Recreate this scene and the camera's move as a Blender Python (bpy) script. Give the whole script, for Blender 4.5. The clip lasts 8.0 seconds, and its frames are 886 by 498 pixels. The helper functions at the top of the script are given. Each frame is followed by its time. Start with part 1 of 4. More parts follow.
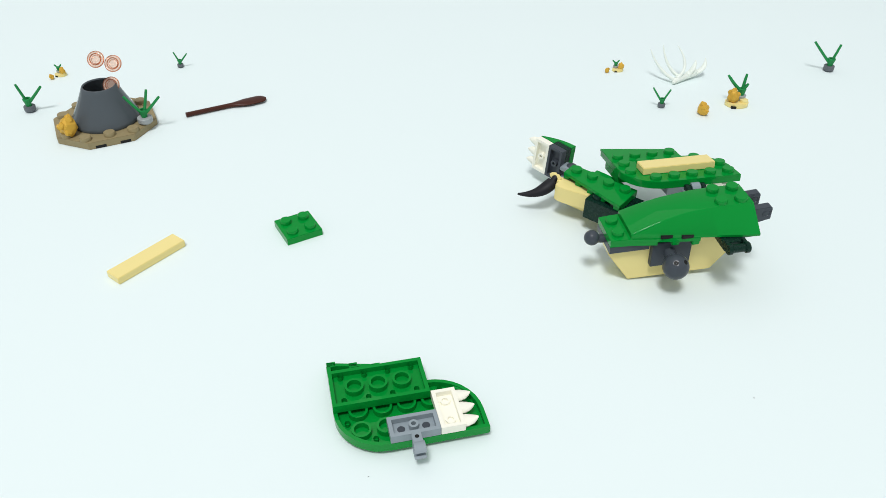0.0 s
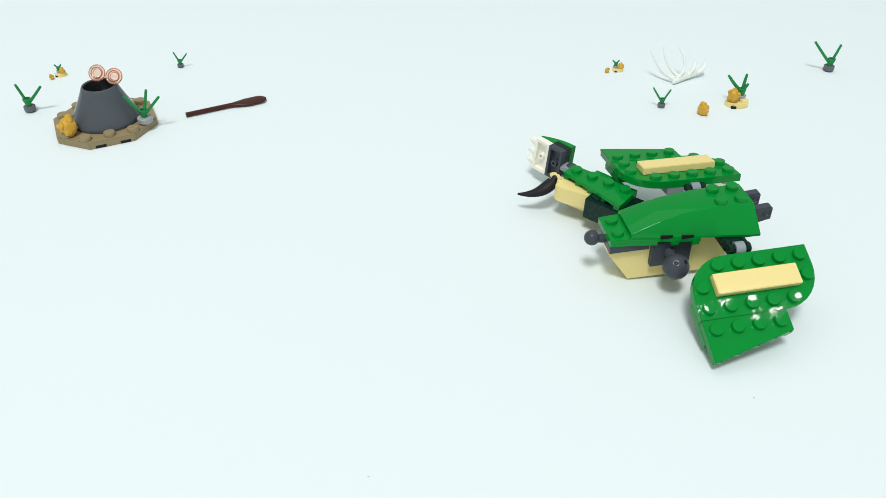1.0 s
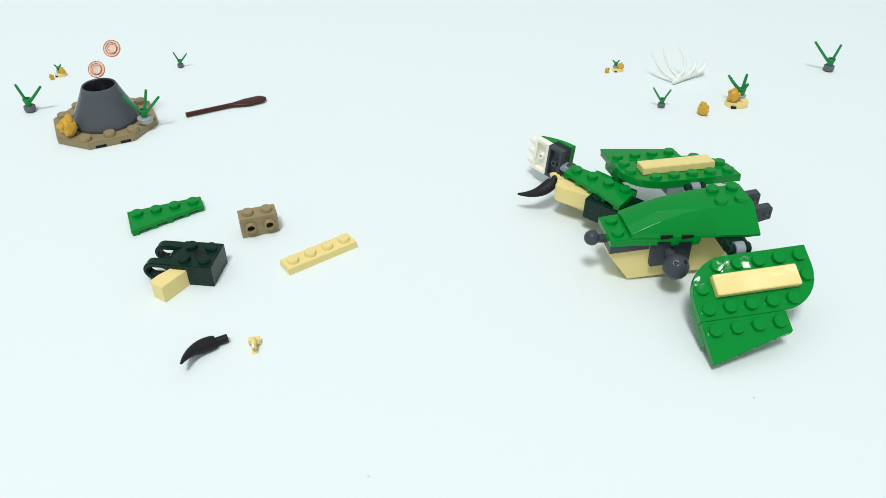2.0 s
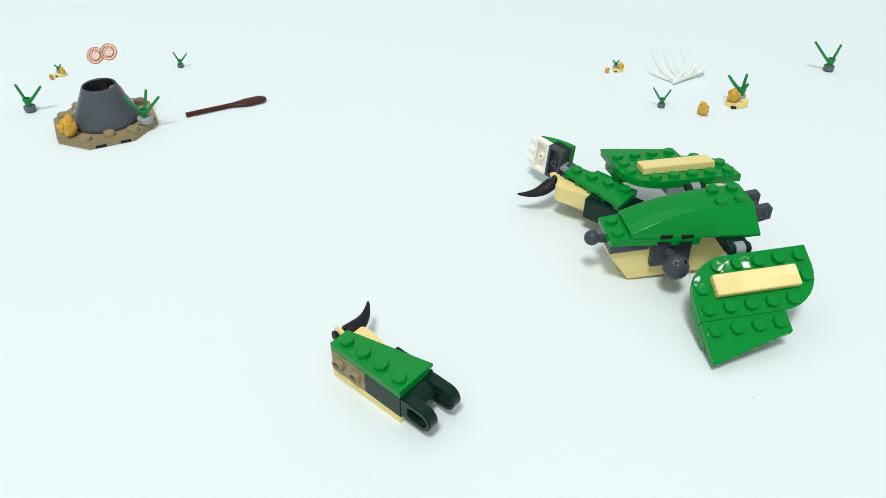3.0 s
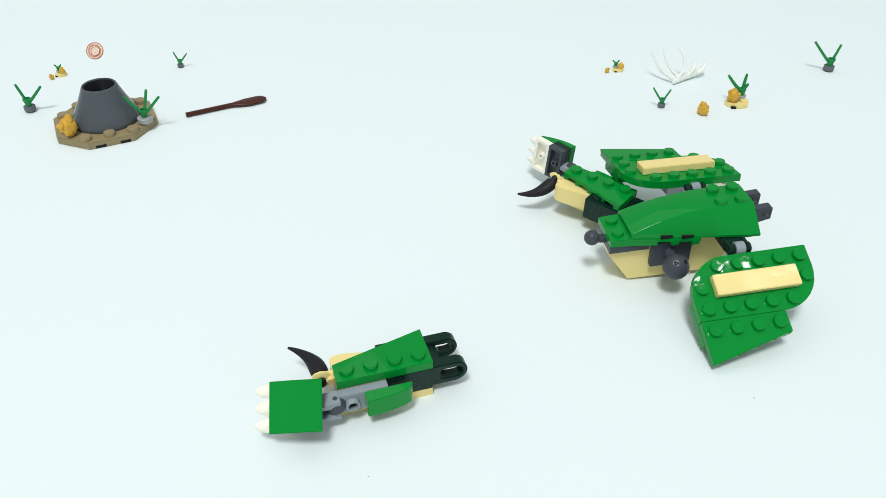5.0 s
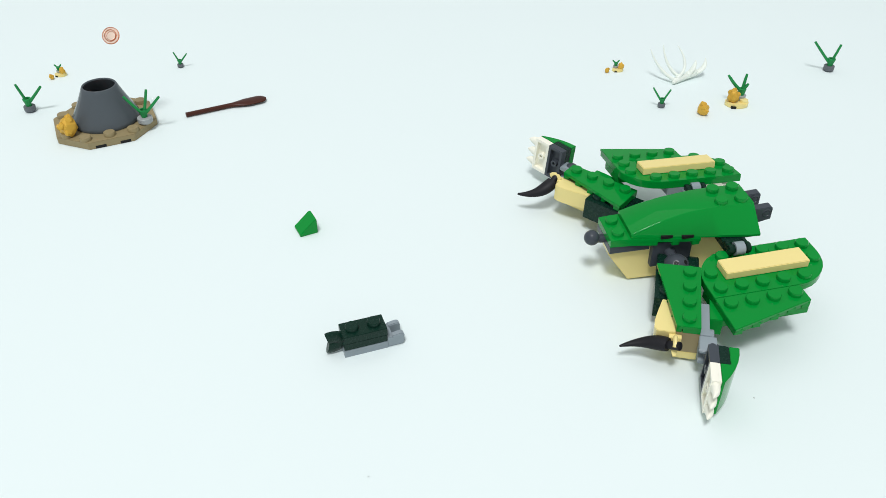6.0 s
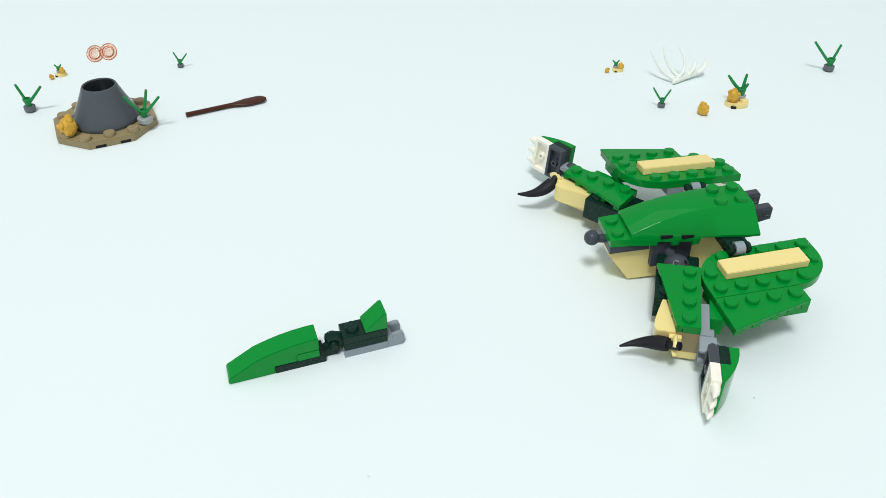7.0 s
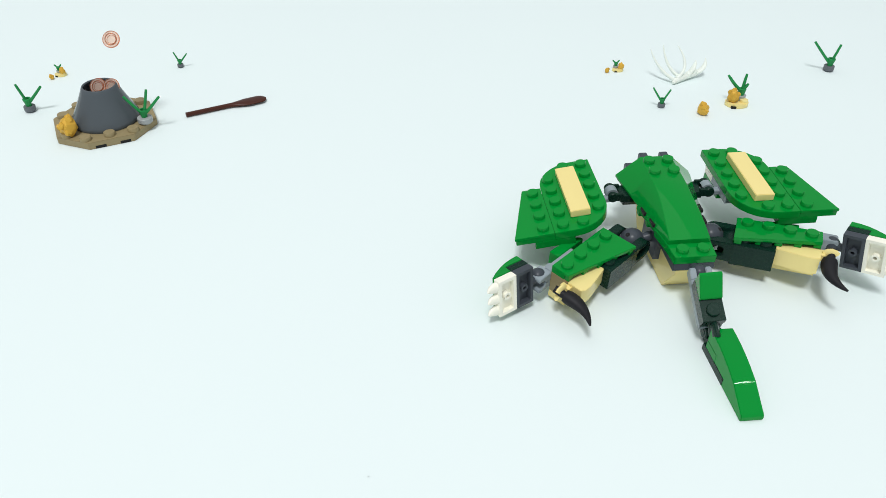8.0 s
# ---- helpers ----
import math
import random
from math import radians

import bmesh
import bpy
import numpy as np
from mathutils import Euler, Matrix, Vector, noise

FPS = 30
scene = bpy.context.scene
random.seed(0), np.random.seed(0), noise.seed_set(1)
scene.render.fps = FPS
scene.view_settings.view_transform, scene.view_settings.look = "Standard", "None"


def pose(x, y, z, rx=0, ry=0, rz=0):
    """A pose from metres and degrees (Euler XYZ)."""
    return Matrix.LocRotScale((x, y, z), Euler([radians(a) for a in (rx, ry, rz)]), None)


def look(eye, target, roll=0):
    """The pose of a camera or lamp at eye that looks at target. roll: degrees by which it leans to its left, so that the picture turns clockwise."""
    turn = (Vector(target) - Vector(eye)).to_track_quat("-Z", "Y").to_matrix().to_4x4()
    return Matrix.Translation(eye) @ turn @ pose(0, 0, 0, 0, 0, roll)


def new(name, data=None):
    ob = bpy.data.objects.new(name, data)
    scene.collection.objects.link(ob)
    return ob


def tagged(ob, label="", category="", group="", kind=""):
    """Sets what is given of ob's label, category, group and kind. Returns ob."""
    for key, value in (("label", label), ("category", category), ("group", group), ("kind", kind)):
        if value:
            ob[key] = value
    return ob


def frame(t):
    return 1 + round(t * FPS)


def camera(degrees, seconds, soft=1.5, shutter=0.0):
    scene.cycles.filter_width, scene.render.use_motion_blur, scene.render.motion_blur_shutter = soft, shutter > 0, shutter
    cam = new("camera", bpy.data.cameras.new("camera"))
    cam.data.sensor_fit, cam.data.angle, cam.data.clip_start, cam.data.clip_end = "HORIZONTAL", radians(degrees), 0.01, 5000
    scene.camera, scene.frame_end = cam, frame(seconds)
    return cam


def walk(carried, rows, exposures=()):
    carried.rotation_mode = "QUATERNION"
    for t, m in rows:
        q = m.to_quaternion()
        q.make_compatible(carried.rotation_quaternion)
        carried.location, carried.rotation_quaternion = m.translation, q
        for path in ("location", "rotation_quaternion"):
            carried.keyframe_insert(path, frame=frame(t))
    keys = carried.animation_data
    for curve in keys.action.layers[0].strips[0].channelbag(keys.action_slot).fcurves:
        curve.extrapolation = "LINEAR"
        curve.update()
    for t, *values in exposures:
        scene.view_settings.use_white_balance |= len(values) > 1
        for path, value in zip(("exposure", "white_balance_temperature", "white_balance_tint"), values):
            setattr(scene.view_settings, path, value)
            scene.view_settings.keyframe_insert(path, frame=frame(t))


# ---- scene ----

# lengths in the builders below are in millimetres; MM turns them into metres
MM = 0.001


def mm(x, y, z, rx=0, ry=0, rz=0):
    return pose(x * MM, y * MM, z * MM, rx, ry, rz)


# ---- camera: fixed on a stand over the table edge ----
EYE = mm(0, 0, 191.5, 52.1, 0, 0) @ pose(0, 0, 0, 0, 0, 1.0)
cam = camera(62.57, 8.0, 0.75)
walk(cam, [(0.0, EYE), (8.0, EYE)])

# ---- light: a white room, a ceiling panel behind the camera, a weaker added fill lamp beyond the table, and small bulbs ----
world = bpy.data.worlds.new("room_light")
world.use_nodes = True
scene.world = world
bg = world.node_tree.nodes["Background"]
bg.inputs["Color"].default_value = (0.93, 0.98, 1.0, 1)
bg.inputs["Strength"].default_value = 0.43


def area_lamp(name, eye, target, sx, sy, watts, colour):
    data = bpy.data.lights.new(name, "AREA")
    data.shape, data.size, data.size_y, data.energy, data.color = "RECTANGLE", sx, sy, watts, colour
    ob = new(name, data)
    ob.matrix_world = look(eye, target)
    return ob


area_lamp("ceiling_panel", (-0.45, -1.3, 3.6), (0.0, 0.25, 0), 0.75, 0.75, 92, (0.99, 0.99, 1.0))
# added fill, no known source; wide so that its reflection stays faint
area_lamp("far_fill_lamp", (-0.42, 0.72, 2.5), (0.0, 0.25, 0), 2.3, 2.3, 10, (1.0, 0.99, 0.97))
for bulb_x, bulb_y in ((1.09, -0.045), (1.17, 0.0), (1.28, 0.017), (1.30, -0.052), (1.38, -0.035), (1.45, 0.01)):
    area_lamp("ceiling_bulb", (bulb_x, bulb_y, 2.6), (0.1, 0.2, 0), 0.02, 0.02, 0.12, (1.0, 0.99, 0.97))
scene.view_settings.exposure = 0.0


# ---- materials ----
def plastic(name, colour, rough=0.28, metal=0.0, vary=0.10, speck=0.0, sss=0.0):
    m = bpy.data.materials.new(name)
    m.use_nodes = True
    nt = m.node_tree
    b = nt.nodes["Principled BSDF"]
    tc = nt.nodes.new("ShaderNodeTexCoord")
    big = nt.nodes.new("ShaderNodeTexNoise")
    big.inputs["Scale"].default_value, big.inputs["Detail"].default_value = 60, 3
    fine = nt.nodes.new("ShaderNodeTexNoise")
    fine.inputs["Scale"].default_value, fine.inputs["Detail"].default_value = 900, 4
    info = nt.nodes.new("ShaderNodeObjectInfo")
    for n in (big, fine):
        nt.links.new(tc.outputs["Object"], n.inputs["Vector"])
    ramp = nt.nodes.new("ShaderNodeMix")
    ramp.data_type = "RGBA"
    ramp.inputs["A"].default_value = (*[c * (1 - vary) for c in colour], 1)
    ramp.inputs["B"].default_value = (*[min(1, c * (1 + vary)) for c in colour], 1)
    add = nt.nodes.new("ShaderNodeMath")
    add.operation = "ADD"
    half = nt.nodes.new("ShaderNodeMath")
    half.operation = "MULTIPLY"
    half.inputs[1].default_value = 0.5
    nt.links.new(big.outputs["Fac"], add.inputs[0])
    nt.links.new(info.outputs["Random"], add.inputs[1])
    nt.links.new(add.outputs[0], half.inputs[0])
    nt.links.new(half.outputs[0], ramp.inputs["Factor"])
    nt.links.new(ramp.outputs["Result"], b.inputs["Base Color"])
    rr = nt.nodes.new("ShaderNodeMapRange")
    rr.inputs["To Min"].default_value, rr.inputs["To Max"].default_value = rough * 0.8, rough * 1.35
    nt.links.new(fine.outputs["Fac"], rr.inputs["Value"])
    nt.links.new(rr.outputs["Result"], b.inputs["Roughness"])
    bump = nt.nodes.new("ShaderNodeBump")
    bump.inputs["Strength"].default_value, bump.inputs["Distance"].default_value = 0.05 + speck, 0.0002
    nt.links.new(big.outputs["Fac"], bump.inputs["Height"])
    nt.links.new(bump.outputs["Normal"], b.inputs["Normal"])
    b.inputs["Metallic"].default_value = metal
    b.inputs["IOR"].default_value = 1.3
    return m


GREEN = plastic("green_plastic", (0.001, 0.258, 0.034), 0.03, vary=0.06, speck=0.35)
TAN = plastic("tan_plastic", (0.86, 0.72, 0.30), 0.07, vary=0.05)
DARK_TAN = plastic("dark_tan_plastic", (0.305, 0.245, 0.13), 0.34)
DARK_GREEN = plastic("dark_green_plastic", (0.0045, 0.026, 0.017), 0.25)
DARK_GREY = plastic("dark_grey_plastic", (0.058, 0.068, 0.082), 0.3)
STONE_GREY = plastic("stone_grey_plastic", (0.085, 0.1, 0.112), 0.14)
LIGHT_GREY = plastic("light_grey_plastic", (0.28, 0.33, 0.36), 0.3, vary=0.06)
BLACK = plastic("black_plastic", (0.014, 0.014, 0.017), 0.48)
# near-black that paints the shade inside holes, notches and hollows
RECESS_SHADE = plastic("recess_shade_black", (0.012, 0.012, 0.012), 0.5)
WHITE = plastic("white_plastic", (0.93, 0.91, 0.79), 0.32, vary=0.03)
BONE = plastic("bone_white_plastic", (0.83, 0.88, 0.81), 0.35, vary=0.03)
BROWN = plastic("brown_plastic", (0.062, 0.018, 0.011), 0.3, vary=0.2)
GOLD = plastic("pearl_gold_plastic", (0.68, 0.40, 0.055), 0.42, metal=0.15, vary=0.15)
LEAF = plastic("leaf_green_plastic", (0.016, 0.25, 0.066), 0.35, vary=0.15)
SPROUT_GREY = plastic("sprout_base_grey_plastic", (0.125, 0.137, 0.15), 0.3)
CLOUDY = plastic("cloudy_grey_plastic", (0.36, 0.38, 0.38), 0.3)


def amber(name, a, z):
    m = bpy.data.materials.new(name)
    m.use_nodes = True
    nt = m.node_tree
    b = nt.nodes["Principled BSDF"]
    n = nt.nodes.new("ShaderNodeTexNoise")
    n.inputs["Scale"].default_value = 700
    tc = nt.nodes.new("ShaderNodeTexCoord")
    nt.links.new(tc.outputs["Object"], n.inputs["Vector"])
    mx = nt.nodes.new("ShaderNodeMix")
    mx.data_type = "RGBA"
    mx.inputs["A"].default_value, mx.inputs["B"].default_value = (*a, 1), (*z, 1)
    nt.links.new(n.outputs["Fac"], mx.inputs["Factor"])
    nt.links.new(mx.outputs["Result"], b.inputs["Base Color"])
    b.inputs["Roughness"].default_value = 0.08
    b.inputs["Transmission Weight"].default_value = 0.7
    b.inputs["IOR"].default_value = 1.2
    return m


AMBER = amber("clear_copper_plastic", (0.97, 0.72, 0.59), (0.985, 0.80, 0.69))
COPPER = amber("deep_copper_plastic", (0.80, 0.30, 0.16), (0.86, 0.40, 0.24))


def paper():
    m = bpy.data.materials.new("white_paper_sheet")
    m.use_nodes = True
    nt = m.node_tree
    b = nt.nodes["Principled BSDF"]
    tc = nt.nodes.new("ShaderNodeTexCoord")
    a = nt.nodes.new("ShaderNodeTexNoise")
    a.inputs["Scale"].default_value, a.inputs["Detail"].default_value = 6, 4
    f = nt.nodes.new("ShaderNodeTexNoise")
    f.inputs["Scale"].default_value, f.inputs["Detail"].default_value = 2500, 3
    for n in (a, f):
        nt.links.new(tc.outputs["Object"], n.inputs["Vector"])
    mx = nt.nodes.new("ShaderNodeMix")
    mx.data_type = "RGBA"
    mx.inputs["A"].default_value, mx.inputs["B"].default_value = (0.780, 0.872, 0.868, 1), (0.795, 0.885, 0.880, 1)
    nt.links.new(a.outputs["Fac"], mx.inputs["Factor"])
    nt.links.new(mx.outputs["Result"], b.inputs["Base Color"])
    b.inputs["Roughness"].default_value = 0.75
    b.inputs["Specular IOR Level"].default_value = 0.25
    bump = nt.nodes.new("ShaderNodeBump")
    bump.inputs["Strength"].default_value, bump.inputs["Distance"].default_value = 0.05, 0.0001
    nt.links.new(f.outputs["Fac"], bump.inputs["Height"])
    nt.links.new(bump.outputs["Normal"], b.inputs["Normal"])
    return m


PAPER = paper()
SPECK = plastic("grey_dust", (0.2, 0.2, 0.2), 0.8)


# ---- mesh builders, in millimetres ----
def merge(bm, other):
    me = bpy.data.meshes.new("tmp")
    other.to_mesh(me)
    other.free()
    bm.from_mesh(me)
    bpy.data.meshes.remove(me)


def soften(bm, width):
    if width:
        edges = [e for e in bm.edges if len(e.link_faces) == 2 and e.calc_face_angle(0) > 0.5]
        bmesh.ops.bevel(bm, geom=edges, offset=width, segments=2, affect="EDGES", clamp_overlap=True)


def prism(bm, outline, z0, z1, bevel=0.18):
    """An outline in x, y drawn up from z0 to z1."""
    b = bmesh.new()
    lo = [b.verts.new((x, y, z0)) for x, y in outline]
    hi = [b.verts.new((x, y, z1)) for x, y in outline]
    b.faces.new(lo)
    b.faces.new(hi)
    for i in range(len(lo)):
        j = (i + 1) % len(lo)
        b.faces.new((lo[i], lo[j], hi[j], hi[i]))
    bmesh.ops.recalc_face_normals(b, faces=b.faces)
    soften(b, bevel)
    merge(bm, b)


def box(bm, x0, x1, y0, y1, z0, z1, bevel=0.18):
    prism(bm, [(x0, y0), (x1, y0), (x1, y1), (x0, y1)], z0, z1, bevel)


def side_prism(bm, profile, y0, y1, bevel=0.18):
    """A profile in x, z drawn along y."""
    b = bmesh.new()
    prism(b, [(x, z) for x, z in profile], y0, y1, bevel)
    for v in b.verts:
        v.co = Vector((v.co.x, v.co.z, v.co.y))
    bmesh.ops.recalc_face_normals(b, faces=b.faces)
    merge(bm, b)


def lathe(bm, profile, origin=(0, 0, 0), axis=(0, 0, 1), seg=24):
    """A profile of (radius, height) turned about an axis; closed where the radius is 0."""
    b = bmesh.new()
    rings = []
    for r, h in profile:
        if r < 1e-6:
            rings.append([b.verts.new((0, 0, h))])
        else:
            rings.append([b.verts.new((r * math.cos(2 * math.pi * k / seg), r * math.sin(2 * math.pi * k / seg), h)) for k in range(seg)])
    for p, q in zip(rings, rings[1:]):
        for k in range(seg):
            n = (k + 1) % seg
            if len(p) == 1 and len(q) > 1:
                b.faces.new((p[0], q[k], q[n]))
            elif len(q) == 1 and len(p) > 1:
                b.faces.new((p[k], p[n], q[0]))
            elif len(p) > 1:
                b.faces.new((p[k], p[n], q[n], q[k]))
    bmesh.ops.recalc_face_normals(b, faces=b.faces)
    turn = Vector(axis).to_track_quat("Z", "Y").to_matrix().to_4x4()
    bmesh.ops.transform(b, matrix=Matrix.Translation(origin) @ turn, verts=b.verts)
    merge(bm, b)


def stud(bm, x, y, z, axis=(0, 0, 1), hollow=False):
    p = [(2.4, -0.2), (2.4, 1.45), (2.22, 1.7)]
    p += [(1.6, 1.7), (1.6, 0.1), (0, 0.1)] if hollow else [(0, 1.7)]
    lathe(bm, p, (x, y, z), axis, 20)


def rod(bm, a, b, r0, r1=None, seg=14):
    a, b = Vector(a), Vector(b)
    n = (b - a).length
    r1 = r0 if r1 is None else r1
    lathe(bm, [(0, 0), (r0 * 0.85, 0), (r0, 0.15 * r0), (r1, n - 0.15 * r1), (r1 * 0.85, n), (0, n)], a, b - a, seg)


def ball(bm, c, r, seg=24):
    lathe(bm, [(r * math.sin(math.pi * k / 14), -r * math.cos(math.pi * k / 14)) for k in range(15)], c, (0, 0, 1), seg)


def sweep(bm, points, radii, seg=12, flat=1.0):
    """A tapered tube along a bent line."""
    b = bmesh.new()
    rings = []
    for i, p in enumerate(points):
        d = Vector(points[min(i + 1, len(points) - 1)]) - Vector(points[max(i - 1, 0)])
        q = d.to_track_quat("Z", "Y").to_matrix()
        rings.append([b.verts.new(Vector(p) + q @ Vector((radii[i] * math.cos(2 * math.pi * k / seg), flat * radii[i] * math.sin(2 * math.pi * k / seg), 0))) for k in range(seg)])
    for u, v in zip(rings, rings[1:]):
        for k in range(seg):
            n = (k + 1) % seg
            b.faces.new((u[k], u[n], v[n], v[k]))
    b.faces.new(rings[0])
    b.faces.new(rings[-1])
    bmesh.ops.recalc_face_normals(b, faces=b.faces)
    merge(bm, b)


def bend(p0, p1, p2, n=10):
    """Points of a quadratic curve."""
    p0, p1, p2 = Vector(p0), Vector(p1), Vector(p2)
    return [tuple((1 - t) ** 2 * p0 + 2 * t * (1 - t) * p1 + t * t * p2) for t in [k / n for k in range(n + 1)]]


def inset(outline, d):
    """The outline moved inwards by d (counter-clockwise outlines)."""
    out, n = [], len(outline)
    for i in range(n):
        a, p, c = Vector(outline[i - 1]), Vector(outline[i]), Vector(outline[(i + 1) % n])
        u, v = (p - a).normalized(), (c - p).normalized()
        n1, n2 = Vector((-u.y, u.x)), Vector((-v.y, v.x))
        k = n1 + n2
        k = k / max(0.35, k.dot(n1))
        out.append(tuple(p + k * d))
    return out


def hollow_plate(bm, outline, z0, z1, studs=(), tubes=()):
    """A plate with walls, an open underside with tubes, and studs on top."""
    prism(bm, outline, z1 - 1.1, z1, 0.15)
    inner = inset(outline, 1.3)
    b = bmesh.new()
    ring = [[b.verts.new((x, y, z)) for x, y in o] for o, z in ((outline, z1 - 0.9), (outline, z0), (inner, z0), (inner, z1 - 0.9))]
    for p, q in zip(ring, ring[1:]):
        for i in range(len(p)):
            j = (i + 1) % len(p)
            b.faces.new((p[i], p[j], q[j], q[i]))
    bmesh.ops.recalc_face_normals(b, faces=b.faces)
    merge(bm, b)
    for x, y in studs:
        stud(bm, x, y, z1)
    for x, y in tubes:
        lathe(bm, [(3.2, z1 - 0.9), (3.2, z0 + 0.05), (2.4, z0 + 0.05), (2.4, z1 - 0.9)], (x, y, 0), (0, 0, 1), 20)


def mirrored(bm, flip):
    if flip:
        for v in bm.verts:
            v.co.y = -v.co.y
        bmesh.ops.reverse_faces(bm, faces=bm.faces)


def part(name, bm, material, parent, label="", flip=False, smooth=True):
    """Links a bmesh in millimetres as ONE mesh under a thing or part."""
    mirrored(bm, flip)
    for v in bm.verts:
        v.co *= MM
    me = bpy.data.meshes.new(name)
    bm.to_mesh(me)
    bm.free()
    me.materials.append(material)
    if smooth:
        me.shade_smooth()
        me.set_sharp_from_angle(angle=radians(38))
    ob = new(name, me)
    if parent:
        ob.parent = parent
    if label:
        ob["label"] = label
    return ob


def thing(name, label, category, group=""):
    return tagged(new(name), label, category, group)


def made(f):
    """Runs a builder on an empty bmesh and gives the bmesh back."""
    b = bmesh.new()
    f(b)
    return b


# ---- the table sheet ----
def build_ground():
    b = bmesh.new()
    box(b, -1000, 1000, -500, 1300, -2, 0, 0.3)
    g = part("ground", b, PAPER, None, smooth=False)
    tagged(g, "smooth white paper sheet spread over a table top", "tabletop", kind="structure")
    for x, y, a in ((-21.5, 132.4, 0.2), (107.0, 166.2, 0.22), (79.0, 125.0, 0.15)):
        d = bmesh.new()
        box(d, -1.1 * a, 1.1 * a, -0.4 * a, 0.4 * a, 0, 0.25, 0.05)
        ob = part("dust_speck", d, SPECK, None)
        ob.matrix_world = mm(x, y, 0, 0, 0, 40 + x)
        tagged(ob, "tiny grey dust speck lying on the paper", "dust")


# ---- wing: rounded 3 x 6 plate, wedge plate, joining plate, clip and claws below ----
def arc(cx, cy, r, a0, a1, n=8):
    return [(cx + r * math.cos(radians(a0 + (a1 - a0) * k / n)), cy + r * math.sin(radians(a0 + (a1 - a0) * k / n))) for k in range(n + 1)]


def wing_parts(flip, parent, root_name):
    """Top of the plate at z 0, stud row nearest the body along y 0..8."""
    main = [(0, 0)] + arc(32, 16, 16, -90, 0) + [(48, 24)] + arc(16, 8, 16, 90, 180)
    studs = [(4 + 8 * i, 4) for i in range(5)] + [(4 + 8 * i, 20) for i in range(1, 6)] + [(4, 12), (44, 12)]
    b = bmesh.new()
    hollow_plate(b, main, -3.2, 0, studs, [(8 * i, 8 * j) for i in range(1, 6) for j in (1, 2)])
    for x, y in studs:
        lathe(b, [(0.9, -2.5), (0.9, -1.0), (0, -1.0)], (x, y, 0), (0, 0, 1), 10)
    root = part(root_name, b, GREEN, parent, "rounded green stud plate", flip)
    b = bmesh.new()
    prism(b, [(16, 24.1), (48, 24.1), (48, 40), (16, 32)], -1.2, 0, 0.15)
    hollow_plate(b, [(16.1, 24.2), (47.9, 24.2), (47.9, 39.4), (16.1, 31.4)], -3.2, -0.08)
    for k in range(4):
        stud(b, 20 + 8 * k, 28, 0)
    for x in (17.8, 24.0, 31.2, 38.9, 46.3):
        edge = 32 + (x - 16) / 4
        box(b, x - 1.5, x + 1.5, edge - 2.4, edge - 0.05, -3.2, -0.9, 0.1)
    part("wedge_plate", b, GREEN, root, "", flip)
    b = bmesh.new()
    hollow_plate(b, [(16, 16), (48, 16), (48, 32), (16, 32)], -6.4, -3.25, (), [(24, 24), (32, 24), (40, 24)])
    for k in range(4):
        for y in (18.6, 29.4):
            lathe(b, [(0.9, -6.0), (0.9, -4.2), (0, -4.2)], (20 + 8 * k, y, 0), (0, 0, 1), 10)
    part("joining_plate", b, GREEN, root, "", flip)
    b = bmesh.new()
    hollow_plate(b, [(16, 0), (32, 0), (32, 8), (16, 8)], -6.4, -3.25)
    lathe(b, [(1.6, -4.2), (1.6, -6.3), (0.8, -6.3), (0.8, -4.2)], (24, 4, 0), (0, 0, 1), 14)
    box(b, 22.4, 25.6, -4.0, 0.2, -6.4, -4.4)
    plate = part("clip_plate", b, LIGHT_GREY, root, "light grey plate with a clip", flip)
    # hole shade painted as discs: two dark grey, the small one black
    for x, y, z, q in ((20.0, 4, -4.37, 1.3), (28.0, 4, -4.37, 1.3), (24.0, -1.3, -6.42, 0.7)):
        recess(plate, (x, y, z), (0, 0, 1), q, flip, DARK_GREY if q > 1 else RECESS_SHADE)
    b = bmesh.new()
    hollow_plate(b, [(8, 0), (15.9, 0), (15.9, 16), (8, 16)], -6.4, -3.25)
    for y in (2.7, 8, 13.3):
        claw(b, (8.3, y, -4.9), -1)
    for y in (4, 12):
        lathe(b, [(1.7, -4.3), (1.7, -5.2), (1.0, -5.2), (1.0, -4.3)], (12, y, 0), (0, 0, 1), 16)
    part("claw_plate", b, WHITE, root, "white plate with three claws", flip)
    return root


def clip_ring(root):
    """The open grip of the clip, which turns on the hinge bar."""
    b = bmesh.new()
    arcs = [(radians(a), q) for q, span in ((2.65, range(-150, 151, 20)), (1.75, range(150, -151, -20))) for a in span]
    prof = [(-q * math.cos(a), q * math.sin(a)) for a, q in arcs]
    ring = [[b.verts.new((x, u, w)) for u, w in prof] for x in (-1.8, 1.8)]
    n = len(prof)
    for i in range(n):
        j = (i + 1) % n
        b.faces.new((ring[0][i], ring[0][j], ring[1][j], ring[1][i]))
    for k in range(n // 2 - 1):
        for q in ring:
            b.faces.new((q[k], q[k + 1], q[n - 2 - k], q[n - 1 - k]))
    bmesh.ops.recalc_face_normals(b, faces=b.faces)
    return part("clip_ring", b, LIGHT_GREY, root, "light grey open clip ring")


def claw(b, at, s):
    x, y, z = at
    sweep(b, [(x, y, z), (x + 1.6 * s, y, z + 0.1), (x + 3.2 * s, y, z), (x + 4.3 * s, y, z - 0.4), (x + 5.1 * s, y, z - 0.8)], [2.3, 2.2, 1.7, 1.0, 0.25], 12, 0.65)


def wing_tile(parent, name="tile", flip=False):
    b = bmesh.new()
    box(b, -16, 16, -4, 4, 0, 3.2, 0.25)
    return part(name, b, TAN, parent, "long smooth tan tile")


